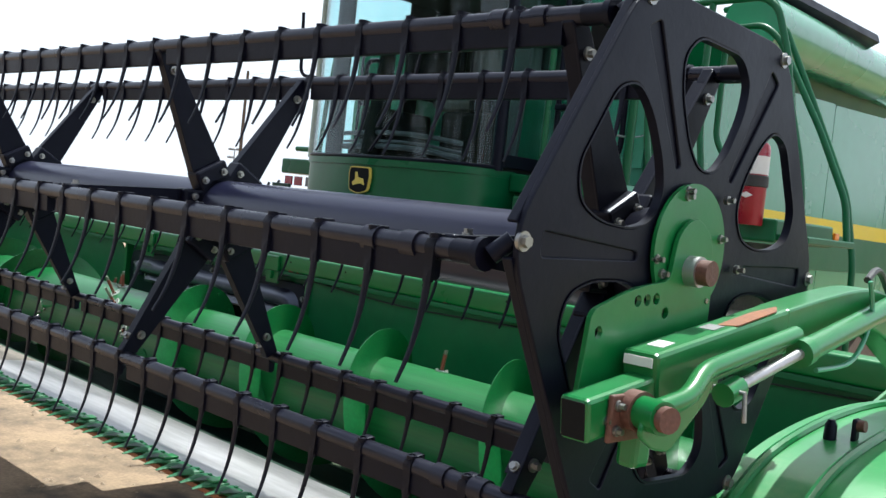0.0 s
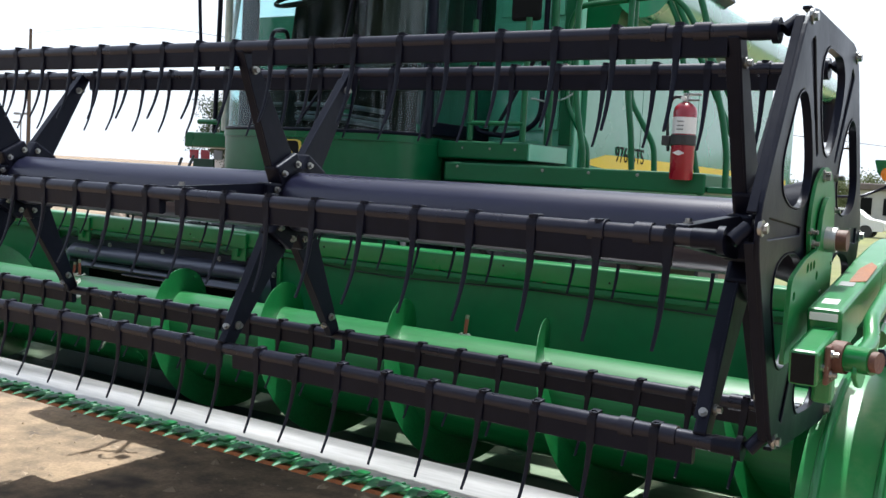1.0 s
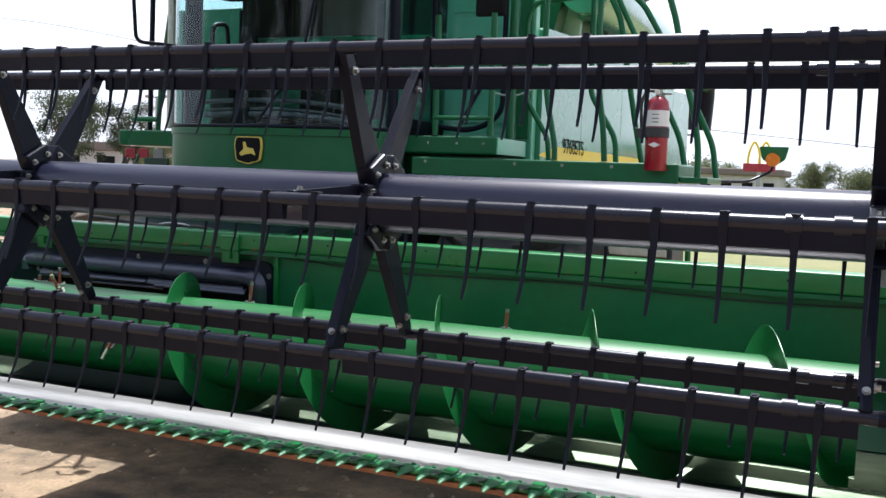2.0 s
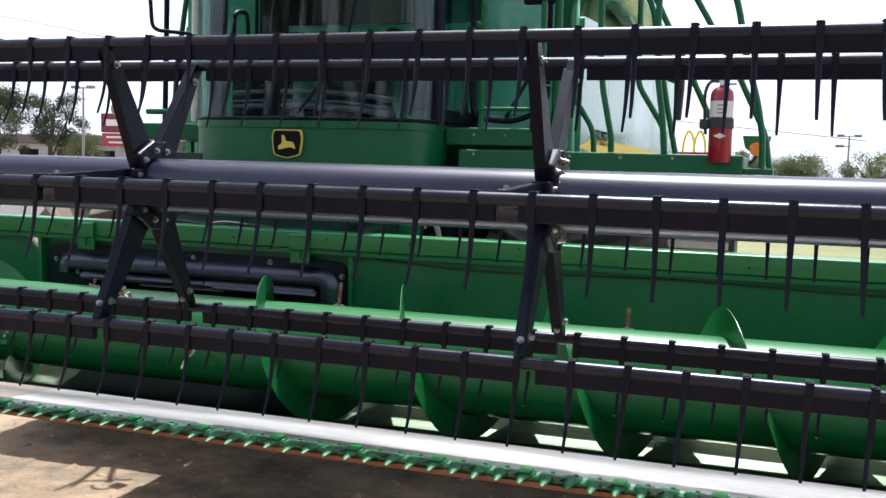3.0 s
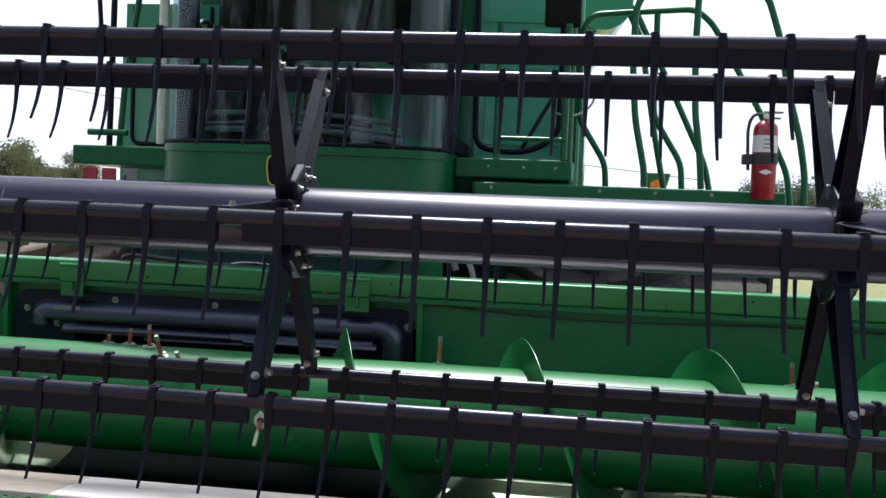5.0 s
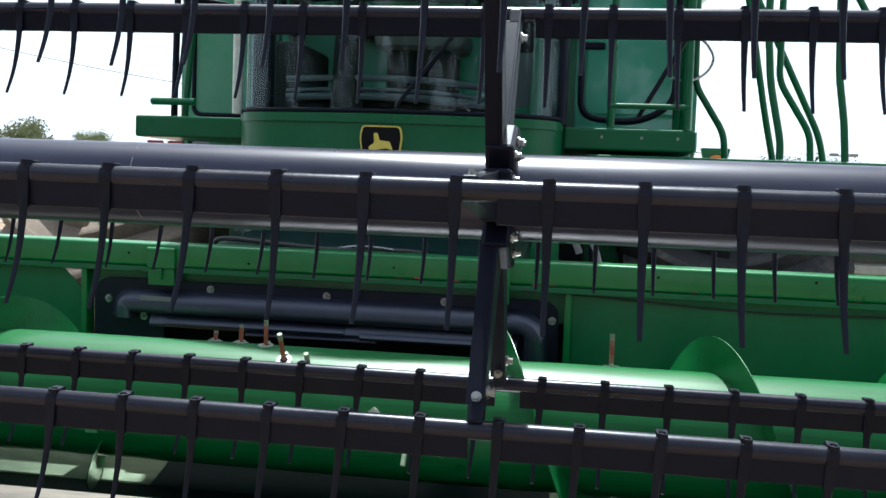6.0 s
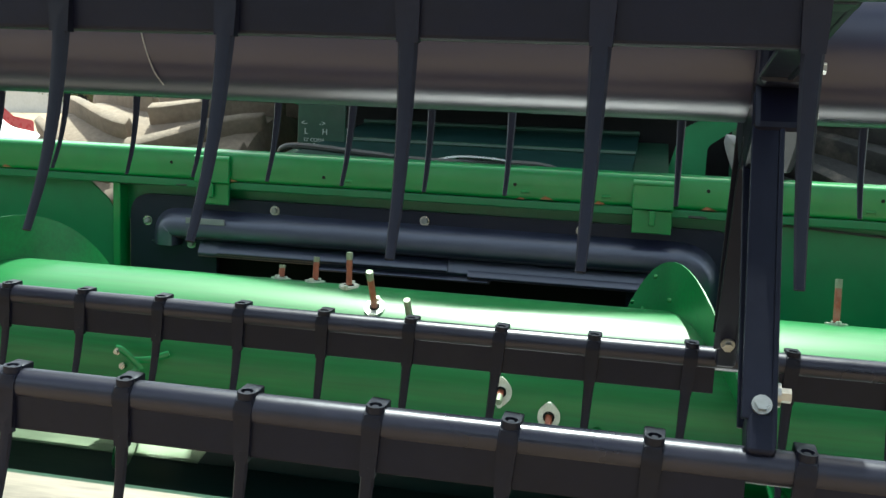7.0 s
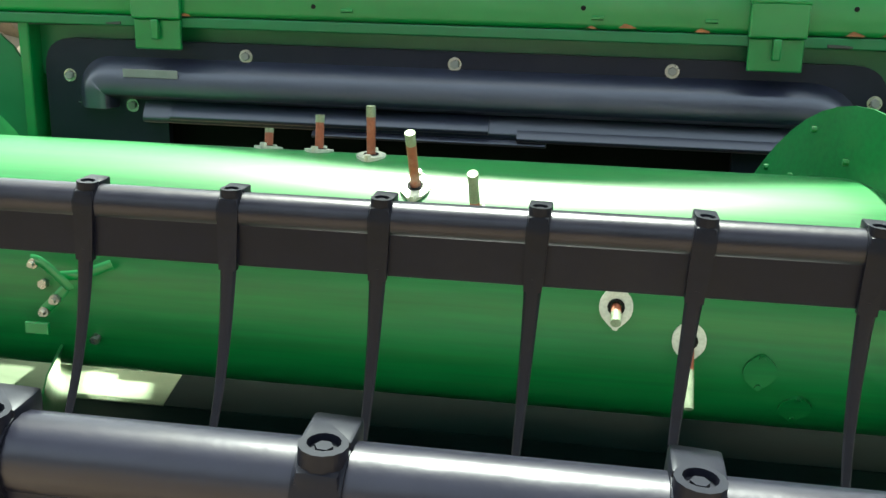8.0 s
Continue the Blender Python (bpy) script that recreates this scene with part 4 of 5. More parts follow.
def ground_material():
    m = bpy.data.materials.new("yard_dirt")
    m.use_nodes = True
    nt = m.node_tree
    N, L = nt.nodes.new, nt.links.new
    b = nt.nodes["Principled BSDF"]
    tc = N("ShaderNodeTexCoord")
    fine, mid, wide = N("ShaderNodeTexNoise"), N("ShaderNodeTexNoise"), N("ShaderNodeTexNoise")
    for n, sc, de in ((fine, 40, 6), (mid, 2.2, 7), (wide, 0.35, 5)):
        n.inputs["Scale"].default_value, n.inputs["Detail"].default_value, n.inputs["Roughness"].default_value = sc, de, 0.65
        L(tc.outputs["Object"], n.inputs["Vector"])
    r1 = N("ShaderNodeValToRGB")
    r1.color_ramp.elements[0].position, r1.color_ramp.elements[0].color = 0.34, (0.11, 0.085, 0.062, 1)
    r1.color_ramp.elements[1].position, r1.color_ramp.elements[1].color = 0.60, (0.34, 0.245, 0.160, 1)
    L(mid.outputs["Fac"], r1.inputs[0])
    r2 = N("ShaderNodeValToRGB")
    r2.color_ramp.elements[0].position, r2.color_ramp.elements[0].color = 0.3, (0.75, 0.75, 0.75, 1)
    r2.color_ramp.elements[1].position, r2.color_ramp.elements[1].color = 0.7, (1.15, 1.12, 1.08, 1)
    L(fine.outputs["Fac"], r2.inputs[0])
    mx = N("ShaderNodeMixRGB")
    mx.blend_type, mx.inputs[0].default_value = "MULTIPLY", 1
    L(r1.outputs[0], mx.inputs[1])
    L(r2.outputs[0], mx.inputs[2])
    # oil-dark ragged patches
    r3 = N("ShaderNodeValToRGB")
    r3.color_ramp.elements[0].position, r3.color_ramp.elements[0].color = 0.38, (1, 1, 1, 1)
    r3.color_ramp.elements[1].position, r3.color_ramp.elements[1].color = 0.44, (0, 0, 0, 1)
    L(wide.outputs["Fac"], r3.inputs[0])
    m2 = N("ShaderNodeMixRGB")
    m2.inputs[2].default_value = (0.06, 0.05, 0.042, 1)
    L(r3.outputs[0], m2.inputs[0])
    L(mx.outputs[0], m2.inputs[1])
    L(m2.outputs[0], b.inputs["Base Color"])
    b.inputs["Roughness"].default_value = 0.92
    bp = N("ShaderNodeBump")
    bp.inputs["Strength"].default_value, bp.inputs["Distance"].default_value = 0.5, 0.02
    L(mid.outputs["Fac"], bp.inputs["Height"])
    L(bp.outputs[0], b.inputs["Normal"])
    return m


def leaf_material(name, c):
    """Thin leaves: part of the light shines through."""
    m = material(name, c, 0.7, var=0.45, scale=0.8, rand=0.2, spec=0.2)
    nt = m.node_tree
    N, L = nt.nodes.new, nt.links.new
    b = nt.nodes["Principled BSDF"]
    tr, mx = N("ShaderNodeBsdfTranslucent"), N("ShaderNodeMixShader")
    L(b.inputs["Base Color"].links[0].from_socket, tr.inputs["Color"])
    mx.inputs[0].default_value = 0.35
    L(b.outputs[0], mx.inputs[1])
    L(tr.outputs[0], mx.inputs[2])
    L(mx.outputs[0], nt.nodes["Material Output"].inputs["Surface"])
    return m


GRASS = material("dry_field_grass", (0.15, 0.155, 0.055), 0.9, var=0.35, scale=0.15, bump=0.5, bscale=4, dirt=(0.25, 0.22, 0.12), dirt_amount=0.6, dirt_scale=0.06)
LEAF = leaf_material("dark_foliage", (0.062, 0.080, 0.046))
LEAF2 = leaf_material("pale_foliage", (0.135, 0.155, 0.075))
BARK = material("bark", (0.10, 0.075, 0.055), 0.9, var=0.3, scale=4, bump=0.5, bscale=20)
CONCRETE = material("pale_wall", (0.45, 0.44, 0.42), 0.8, var=0.1, scale=0.5)
ROOF = material("brown_roof", (0.16, 0.13, 0.12), 0.8, var=0.15, scale=0.6)
POLE = material("galvanised_pole", (0.30, 0.31, 0.32), 0.5, metal=0.6, var=0.1, scale=2)


def build_ground():
    bm = bmesh.new()
    s = 2000
    bm.faces.new([bm.verts.new(p) for p in ((-s, -s, 0), (s, -s, 0), (s, s, 0), (-s, s, 0))])
    g = part("ground", bm, ground_material(), None, "pale dirt yard with dark ragged patches", kind="structure")
    tagged(g, category="ground")
    bm = bmesh.new()
    bm.faces.new([bm.verts.new(p) for p in ((2, 15, 0.02), (900, 13, 0.02), (900, 900, 0.02), (-300, 900, 0.02), (-30, 60, 0.02))])
    f = part("field", bm, GRASS, None, "dry yellow-green grass field beyond the yard", kind="structure")
    tagged(f, category="grass")


build_ground()


def clods():
    """Loose clods and crumbs on the dirt."""
    rnd = random.Random(77)
    verts, faces = [], []
    ring = [(1, 0), (0.5, 0.87), (-0.5, 0.87), (-1, 0), (-0.5, -0.87), (0.5, -0.87)]
    for _ in range(900):
        x, y = rnd.uniform(-4.5, 2.5), rnd.uniform(-0.6, 4.2)
        r = rnd.choice((0.008, 0.012, 0.016, 0.022, 0.035)) * rnd.uniform(0.7, 1.3)
        k = len(verts)
        verts += [(x + a * r * rnd.uniform(0.7, 1.3), y + b * r * rnd.uniform(0.7, 1.3), -0.002) for a, b in ring]
        verts.append((x + rnd.uniform(-.3, .3) * r, y + rnd.uniform(-.3, .3) * r, r * rnd.uniform(0.4, 0.8)))
        faces += [(k + i, k + (i + 1) % 6, k + 6) for i in range(6)]
    me = bpy.data.meshes.new("clods")
    me.from_pydata(verts, [], faces)
    me.materials.append(CLOD)
    tagged(new("clods", me), "loose dry clods scattered over the dirt yard", "clods", "", "stuff")


CLOD = material("dry_clod", (0.33, 0.25, 0.175), 0.95, var=0.35, scale=3, bump=0.3, bscale=60)
clods()


def tree(x, y, hgt, wid, mat, seed, low=0.1):
    """A far tree: tapered trunk, limbs, and a crown of many small leaf clumps."""
    rnd = random.Random(seed)
    t = thing("tree", "leafy far tree; those behind the camera are unseen additions", "tree", "trees round the yard", (x, y, 0))
    bm = rod([(0, 0, 0), (rnd.uniform(-.2, .2), 0, hgt * 0.3), (rnd.uniform(-.4, .4), 0, hgt * 0.65)], [wid * 0.05, wid * 0.035, wid * 0.012], 8)
    for k in range(6):
        q = rnd.uniform(0, 6.28)
        sweep(bm, [(0, 0, hgt * rnd.uniform(0.2, 0.4)), (math.cos(q) * wid * 0.3, math.sin(q) * wid * 0.3, hgt * rnd.uniform(0.5, 0.8))], [wid * 0.02, wid * 0.008], 6)
    part("trunk", bm, BARK, t)
    verts, faces = [], []
    lobes = [(rnd.gauss(0, 0.5) * wid * 0.42, rnd.gauss(0, 0.5) * wid * 0.42, hgt * rnd.uniform(low + 0.18, 0.84), wid * rnd.uniform(0.09, 0.21)) for _ in range(34)]
    for lx, ly, lz, lr in lobes:
        for _ in range(380 if y > 0 else 150):
            v = Vector((rnd.gauss(0, 1), rnd.gauss(0, 1), rnd.gauss(0, 1))).normalized() * lr * rnd.uniform(0.30, 1.10)
            c = Vector((lx, ly, lz + v.z * 0.85)) + Vector((v.x, v.y, 0))
            if c.z < hgt * low:
                continue
            r = wid * (rnd.uniform(0.006, 0.015) if y > 0 else rnd.uniform(0.012, 0.026))
            a = Vector((rnd.gauss(0, 1), rnd.gauss(0, 1), rnd.gauss(0, 1))).normalized()
            b = a.orthogonal().normalized()
            k = len(verts)
            verts += [c + a * r, c + b * r * 0.8, c - a * r * 0.9, c - b * r * 0.7 + a.cross(b) * r * 0.4]
            faces += [(k, k + 1, k + 2), (k, k + 2, k + 3)]
    me = bpy.data.meshes.new("crown")
    me.from_pydata(verts, [], faces)
    me.materials.append(mat)
    o = new("crown", me)
    o.parent = t
    return t


TREES = [(-60, 62, 8.6, 7.0, 0), (-55.5, 64, 8.0, 5.5, 0), (-51.5, 63, 4.4, 4, 1), (-37.5, 60, 5.7, 6, 1), (-33.8, 62, 5.0, 4.5, 1), (-30, 66, 4.2, 5, 1), (17.5, 80, 5.4, 7.5, 0), (23, 84, 5.0, 9, 1), (31, 82, 4.8, 9, 1),
         (-0.5, 80, 4.3, 4.6, 1), (4.0, 84, 3.7, 6.5, 1), (10, 90, 4.4, 6, 1), (40, 90, 5.2, 10, 0), (52, 92, 5.5, 11, 1), (66, 88, 6, 12, 1), (-22, 95, 4.6, 9, 1), (-12, 98, 4.2, 9, 1),
         # unseen row behind the camera, added to darken reflections and sky fill
         (-52, -42, 17, 15, 0), (-38, -38, 16, 15, 0), (-25, -39, 18, 15, 0), (-13, -37, 17, 14, 0), (-2, -38, 18, 15, 0), (9, -37, 17, 14, 0), (20, -39, 18, 15, 0), (32, -38, 17, 15, 0), (46, -36, 17, 15, 0), (58, -20, 15, 14, 0)]
for i, (x, y, hh, w, k) in enumerate(TREES):
    tree(x, y, hh, w, (LEAF, LEAF2)[k], i)


def lamp_post(x, y, hgt):
    t = thing("street_lamp", "tall grey car park lamp post with twin heads", "street lamp", "car park lamps", (x, y, 0))
    part("pole", rod([(0, 0, 0), (0, 0, hgt)], [0.12, 0.07], 10), POLE, t, smooth=True)
    part("cross_arm", rod([(-0.7, 0, hgt - 0.1), (0.7, 0, hgt - 0.1)], 0.05, 8), POLE, t)
    for sd in (-1, 1):
        part("lamp_head", B((sd * 0.7 - 0.3, -0.2, hgt - 0.15), (sd * 0.7 + 0.3, 0.2, hgt + 0.08), 0.04), GREYTRIM, t)
    part("low_arm", rod([(-0.8, 0, hgt - 0.95), (0.2, 0, hgt - 0.95)], 0.05, 8), POLE, t)
    part("low_lamp_head", B((-1.1, -0.2, hgt - 1.05), (-0.4, 0.2, hgt - 0.82), 0.04), GREYTRIM, t)
    return t


lamp_post(-48.95, 60, 7.3)
lamp_post(-88, 60, 6.0)
lamp_post(7.8, 90, 5.6)
lamp_post(19.5, 75, 5.2)


def roadside_sign():
    t = thing("roadside_sign", "tall red and white restaurant roadside sign", "sign", at=(-45.6, 60, 0))
    part("post", B((-0.25, -0.2, 0), (0.25, 0.2, 3.0)), POLE, t)
    part("lower_board", B((-1.45, -0.25, 2.75), (1.45, 0.25, 3.75), 0.05), RED, t, "red board")
    part("upper_board", B((-1.5, -0.28, 3.80), (1.5, 0.28, 5.25), 0.06), SIGNRED, t, "dark red board")
    part("medallion", rod([(0, -0.3, 5.6), (0, 0.3, 5.6)], 0.55, 24), GREYTRIM, t, "round grey medallion")
    for k, (z, w) in enumerate(((4.55, 2.0), (3.45, 2.0), (3.05, 1.5))):
        part("lettering_bar", B((-w / 2, -0.30, z - (0.24 if k == 0 else 0.07)), (w / 2, -0.285, z + (0.24 if k == 0 else 0.07))), WHITE, t)


roadside_sign()


def arch_sign():
    t = thing("arch_sign", "yellow double-arch sign over a red board", "sign", at=(-2.7, 60, 0))
    part("post", B((-0.12, -0.1, 0), (0.12, 0.1, 3.0)), POLE, t)
    part("red_board", B((-0.95, -0.15, 2.75), (0.95, 0.15, 3.25), 0.04), RED, t)
    for sd in (-0.33, 0.33):
        part("arch", rod(smooth_path([(sd - 0.36, 0, 3.25), (sd - 0.28, 0, 4.0), (sd, 0, 4.55), (sd + 0.28, 0, 4.0), (sd + 0.36, 0, 3.25)], 6), 0.07, 8), YELLOW, t, smooth=True)


arch_sign()


def low_building(x, y, w, d, hgt, roof):
    t = thing("low_building", "low pale roadside building with a flat brown roof", "building", "buildings across the road", (x, y, 0))
    part("wall", B((-w / 2, -d / 2, 0), (w / 2, d / 2, hgt)), CONCRETE, t)
    part("roof", B((-w / 2 - 0.4, -d / 2 - 0.4, hgt), (w / 2 + 0.4, d / 2 + 0.4, hgt + roof), 0.1), ROOF, t)
    for k in range(4):
        part("window", B((-w / 2 + w * (k + 0.3) / 4, -d / 2 - 0.05, 0.9), (-w / 2 + w * (k + 0.8) / 4, -d / 2 - 0.01, hgt - 0.5)), DARK, t)


low_building(-64, 78, 18, 10, 3.0, 0.9)
low_building(-58, 92, 14, 8, 3.4, 0.8)
low_building(-5.5, 75, 6, 6, 2.6, 0.5)


def parked_car(x, y, turn, mat, lab):
    t = thing("parked_car", lab, "car", "cars parked across the yard", (x, y, 0))
    t.rotation_euler = (0, 0, radians(turn))
    o = rounded([(-2.2, 0.35), (-2.2, 0.85), (-1.5, 0.95), (-1.0, 1.45), (0.8, 1.45), (1.4, 0.98), (2.2, 0.85), (2.2, 0.35)], 0.12)
    part("body", X([(p[0], p[1]) for p in o], "y", -0.85, 0.85), mat, t)
    part("side_glass", B((-0.95, -0.87, 1.0), (0.85, 0.87, 1.36), 0.02), DARK, t)
    for wx in (-1.35, 1.35):
        for wy in (-0.8, 0.8):
            part("wheel", rod([(wx, wy - 0.1, 0.33), (wx, wy + 0.1, 0.33)], 0.33, 18), HOSE, t)


parked_car(-21.2, 26.2, 75, RED, "red parked car across the yard")
parked_car(-14.9, 17.4, 5, WHITE, "white parked car across the yard")


def wire_line():
    t = thing("utility_pole", "wooden utility pole carrying an overhead wire", "utility pole", at=(-75, 52, 0))
    part("pole", rod([(0, 0, 0), (0, 0, 13)], [0.2, 0.13], 10), BARK, t)
    part("wire", rod(smooth_path([(0, 0, 12.6), (40, -20, 8.6), (62, -24, 4.9), (80, -24, 3.0)], 8), 0.012, 5), HOSE, t, "thin black overhead wire")


wire_line()


def cross_pole(x, y, hgt):
    t = thing("utility_pole", "weathered utility pole with two cross-arms", "utility pole", at=(x, y, 0))
    part("pole", rod([(0, 0, 0), (0, 0, hgt)], [0.2, 0.15], 10), BARK, t, smooth=True)
    for z in (hgt - 0.25, hgt - 1.3):
        a = part("cross_arm", B((-1.1, -0.06, z - 0.06), (1.1, 0.06, z + 0.06)), BARK, t)
        for k in (-1.0, -0.6, 0.6, 1.0):
            part("insulator", rod([(k, 0, z + 0.06), (k, 0, z + 0.2)], 0.04, 8), GREYTRIM, a)


cross_pole(-9.46, 70, 6.7)
parked_car(-5.6, 52, 0, WHITE, "white parked car by the road")
parked_car(-9.5, 56, 10, GREYTRIM, "grey parked car by the road")

# ---- the combine ----


def plan_curve(k=0.0, y_add=0.0):
    """The bowed front of the cab in plan."""
    pts = smooth_path([(-0.83 + k, 2.95 + y_add, 0), (-0.80 + k, 2.76 + y_add, 0), (-0.62, 2.635 + y_add, 0), (-0.02, 2.56 + y_add, 0), (0.58, 2.64 + y_add, 0), (0.78 - k, 2.77 + y_add, 0), (0.82 - k, 2.95 + y_add, 0)], 6)
    return [(p.x, p.y) for p in pts]


def lettering(text, size, m, mat, parent, name="lettering"):
    cu = bpy.data.curves.new(name, "FONT")
    cu.body, cu.size, cu.extrude = text, size, 0.001
    tmp = bpy.data.objects.new("tmp", cu)
    scene.collection.objects.link(tmp)
    me = bpy.data.meshes.new_from_object(tmp.evaluated_get(bpy.context.evaluated_depsgraph_get()))
    bpy.data.objects.remove(tmp)
    me.materials.append(mat)
    o = new(name, me)
    o.parent = parent
    o.matrix_basis = m
    return o


def build_combine():
    c = thing("combine_harvester", "large green combine harvester with a glazed cab and dusty tyres", "combine harvester")
    # bowed front panel under the windscreen
    fp = part("front_panel", X(plan_curve() + [(0.82, 3.1), (-0.83, 3.1)], "z", 1.90, 2.150), GREEN_CAB, c, "dark green bowed cab panel", smooth=True)
    part("panel_lip", X(plan_curve(0, -0.012) + [(0.82, 3.1), (-0.83, 3.1)], "z", 2.151, 2.195), GREEN_CAB, fp, smooth=True)
    # emblem: black shield, yellow rim, plain yellow shape
    sh = rounded([(-0.095, 0.085), (0.095, 0.085), (0.105, 0.03), (0.09, -0.07), (0.0, -0.092), (-0.09, -0.07), (-0.105, 0.03)], 0.02)
    em = part("emblem", X([(p[0] - 0.025, p[1] + 2.052) for p in sh], "y", 2.538, 2.556), GOLD, c, "black shield emblem with yellow rim")
    part("emblem_field", X([(p[0] * 0.92 - 0.025, p[1] * 0.92 + 2.052) for p in sh], "y", 2.535, 2.5395), DARK, em)
    mark = rounded([(-0.06, -0.02), (-0.03, 0.005), (-0.035, 0.05), (-0.015, 0.05), (-0.005, 0.015), (0.045, 0.01), (0.062, -0.035), (0.03, -0.022), (-0.02, -0.03), (-0.05, -0.04)], 0.008)
    part("emblem_mark", X([(p[0] - 0.025, p[1] + 2.052) for p in mark], "y", 2.532, 2.5365), GOLD, em)
    # cab: floor, bowed screen, pillars, roof, rear wall
    part("cab_floor", X(plan_curve(0.02, 0.03) + [(0.82, 4.35), (-0.83, 4.35)], "z", 2.197, 2.215), DARK, c)
    out = plan_curve(0.012, 0.015)
    inn = plan_curve(0.018, 0.021)
    part("windscreen", X(out + inn[::-1], "z", 2.216, 3.50), GLASS, c, "bowed tinted windscreen", smooth=True).visible_shadow = False
    part("side_glass", B((-0.825, 2.98, 2.22), (-0.817, 3.575, 3.5)), GLASS, c, "tinted side glass").visible_shadow = False
    part("side_trim", B((-0.826, 3.58, 2.22), (-0.80, 4.30, 3.5)), LINING, c)
    part("cab_door_glass", B((0.800, 2.98, 2.24), (0.807, 4.14, 3.48)), GLASS, c, "tinted cab door glass").visible_shadow = False
    part("grab_bar", rod(bent([(-0.79, 3.16, 2.62), (-0.79, 3.17, 2.96), (-0.79, 3.34, 2.99), (-0.79, 3.38, 2.70)], 0.06), 0.017, 8), BLACK, c, "black grab bar inside the side glass", smooth=True)
    part("door_sill", B((0.785, 2.98, 2.216), (0.815, 4.30, 2.30), 0.006), BLACK, c)
    part("side_console", B((-0.80, 3.15, 2.22), (-0.62, 4.2, 2.62), 0.03), LINING, c)
    part("cab_rear_wall", B((-0.83, 4.30, 2.215), (0.82, 4.35, 3.55)), LINING, c)
    part("rear_window", B((-0.6, 4.285, 2.75), (0.6, 4.295, 3.3)), GLASS, c)
    # roof stays out of view; overhang and width set to shade the auger
    part("cab_roof", X(plan_curve(0.03, -0.59) + [(0.80, 4.5), (-0.81, 4.5)], "z", 3.60, 4.06), GREEN_CAB, c, smooth=True)
    part("roof_lining", B((-0.80, 2.75, 3.47), (0.78, 4.3, 3.498)), LINING, c)
    # first pillar's pale colour imitates sky reflected in the curved glass edge
    for x, y, r, mat in ((-0.828, 2.765, 0.028, FLANGE), (-0.735, 2.885, 0.062, BLACK), (0.735, 3.0, 0.030, GREYTRIM), (0.80, 2.93, 0.040, BLACK), (-0.83, 4.2, 0.05, BLACK), (0.81, 4.2, 0.05, BLACK)):
        part("pillar", rod([(x, y, 2.19), (x, y, 3.52)], r, 14), mat, c, smooth=True)
    # inside the cab
    seat = thing("operator_seat", "dark cloth operator seat inside the cab", "seat")
    part("cushion", B((-0.27, 3.35, 2.62), (0.25, 3.85, 2.76), 0.05), CLOTH, seat)
    part("backrest", B((-0.27, 3.80, 2.72), (0.25, 3.96, 3.32), 0.05), CLOTH, seat)
    part("pedestal", B((-0.2, 3.4, 2.215), (0.18, 3.8, 2.62), 0.03), DARK, seat)
    part("arm_console", B((-0.47, 3.25, 2.70), (-0.29, 3.85, 2.83), 0.03), DARK, seat)
    part("arm_rest", B((0.27, 3.35, 2.80), (0.35, 3.8, 2.86), 0.02), DARK, seat)
    st = thing("steering_column", "black steering column with a wheel inside the cab", "steering wheel")
    part("column", rod([(-0.28, 2.86, 2.215), (-0.30, 2.94, 3.10)], [0.09, 0.045], 14), DARK, st, smooth=True)
    ring = [(0.20 * math.cos(k * math.pi / 12) - 0.30, 2.94 + 0.20 * math.sin(k * math.pi / 12) * 0.85, 3.13 + 0.20 * math.sin(k * math.pi / 12) * 0.4) for k in range(25)]
    part("wheel_rim", rod(ring, 0.014, 8, caps=False), DARK, st, smooth=True)
    for k in (0, 8, 16):
        part("spoke", rod([(-0.30, 2.94, 3.11), ring[k]], 0.010, 6), DARK, st)
    part("wiper", rod([(0.05, 2.535, 2.24), (0.34, 2.575, 2.62), (0.42, 2.59, 3.05)], 0.010, 8), BLACK, c, "black wiper arm", smooth=True)
    part("screen_seal", rod([(p[0], p[1] + 0.003, 2.207) for p in plan_curve(0.004, 0.004)], 0.012, 8), BLACK, c, smooth=True)
    for zz, rr in ((2.392, 0.016), (2.335, 0.010), (2.300, 0.020)):
        part("inner_rail", rod(smooth_path([(-0.60, 2.86, zz - 0.01), (-0.2, 2.83, zz), (0.20, 2.83, zz - 0.012), (0.54, 2.87, zz - 0.05)], 5), rr, 8), LINING_GREY, c, "grey rail behind the windscreen", smooth=True)
    part("foot_rest", B((-0.58, 2.88, 2.216), (0.52, 2.98, 2.285), 0.015), DARK, c)
    part("sun_blind", B((-0.74, 4.255, 2.92), (0.20, 4.27, 3.42), 0.006), BLIND, c, "brown-grey blind at the back of the cab")
    part("door_curtain", X(rounded([(0.46, 2.30), (0.62, 2.30), (0.68, 3.45), (0.50, 3.45)], 0.02), "y", 3.30, 3.33), LINING_GREY, c, "grey hanging trim")
    part("monitor", B((0.48, 2.95, 2.55), (0.66, 3.0, 2.75), 0.02), DARK, c)
    # door glass set back beyond the platform, green panel behind it
    part("door_pane", B((0.87, 3.36, 2.215), (1.42, 3.368, 3.45)), GLASS, c, "tinted door glass").visible_shadow = False
    part("door_seal", rod(bent([(1.40, 3.352, 3.3), (1.40, 3.352, 2.34), (1.20, 3.352, 2.235), (0.90, 3.352, 2.26), (0.885, 3.352, 3.45)], 0.10), 0.018, 10), BLACK, c, "black door seal", smooth=True)
    part("door_handle", B((0.90, 3.30, 2.62), (1.02, 3.345, 2.66), 0.01), BLACK, c)
    part("side_bulkhead", B((0.86, 3.62, 2.0), (1.52, 3.70, 3.5), 0.01), GREEN_PALE, c, "green bulkhead, lightened for sky brightness")
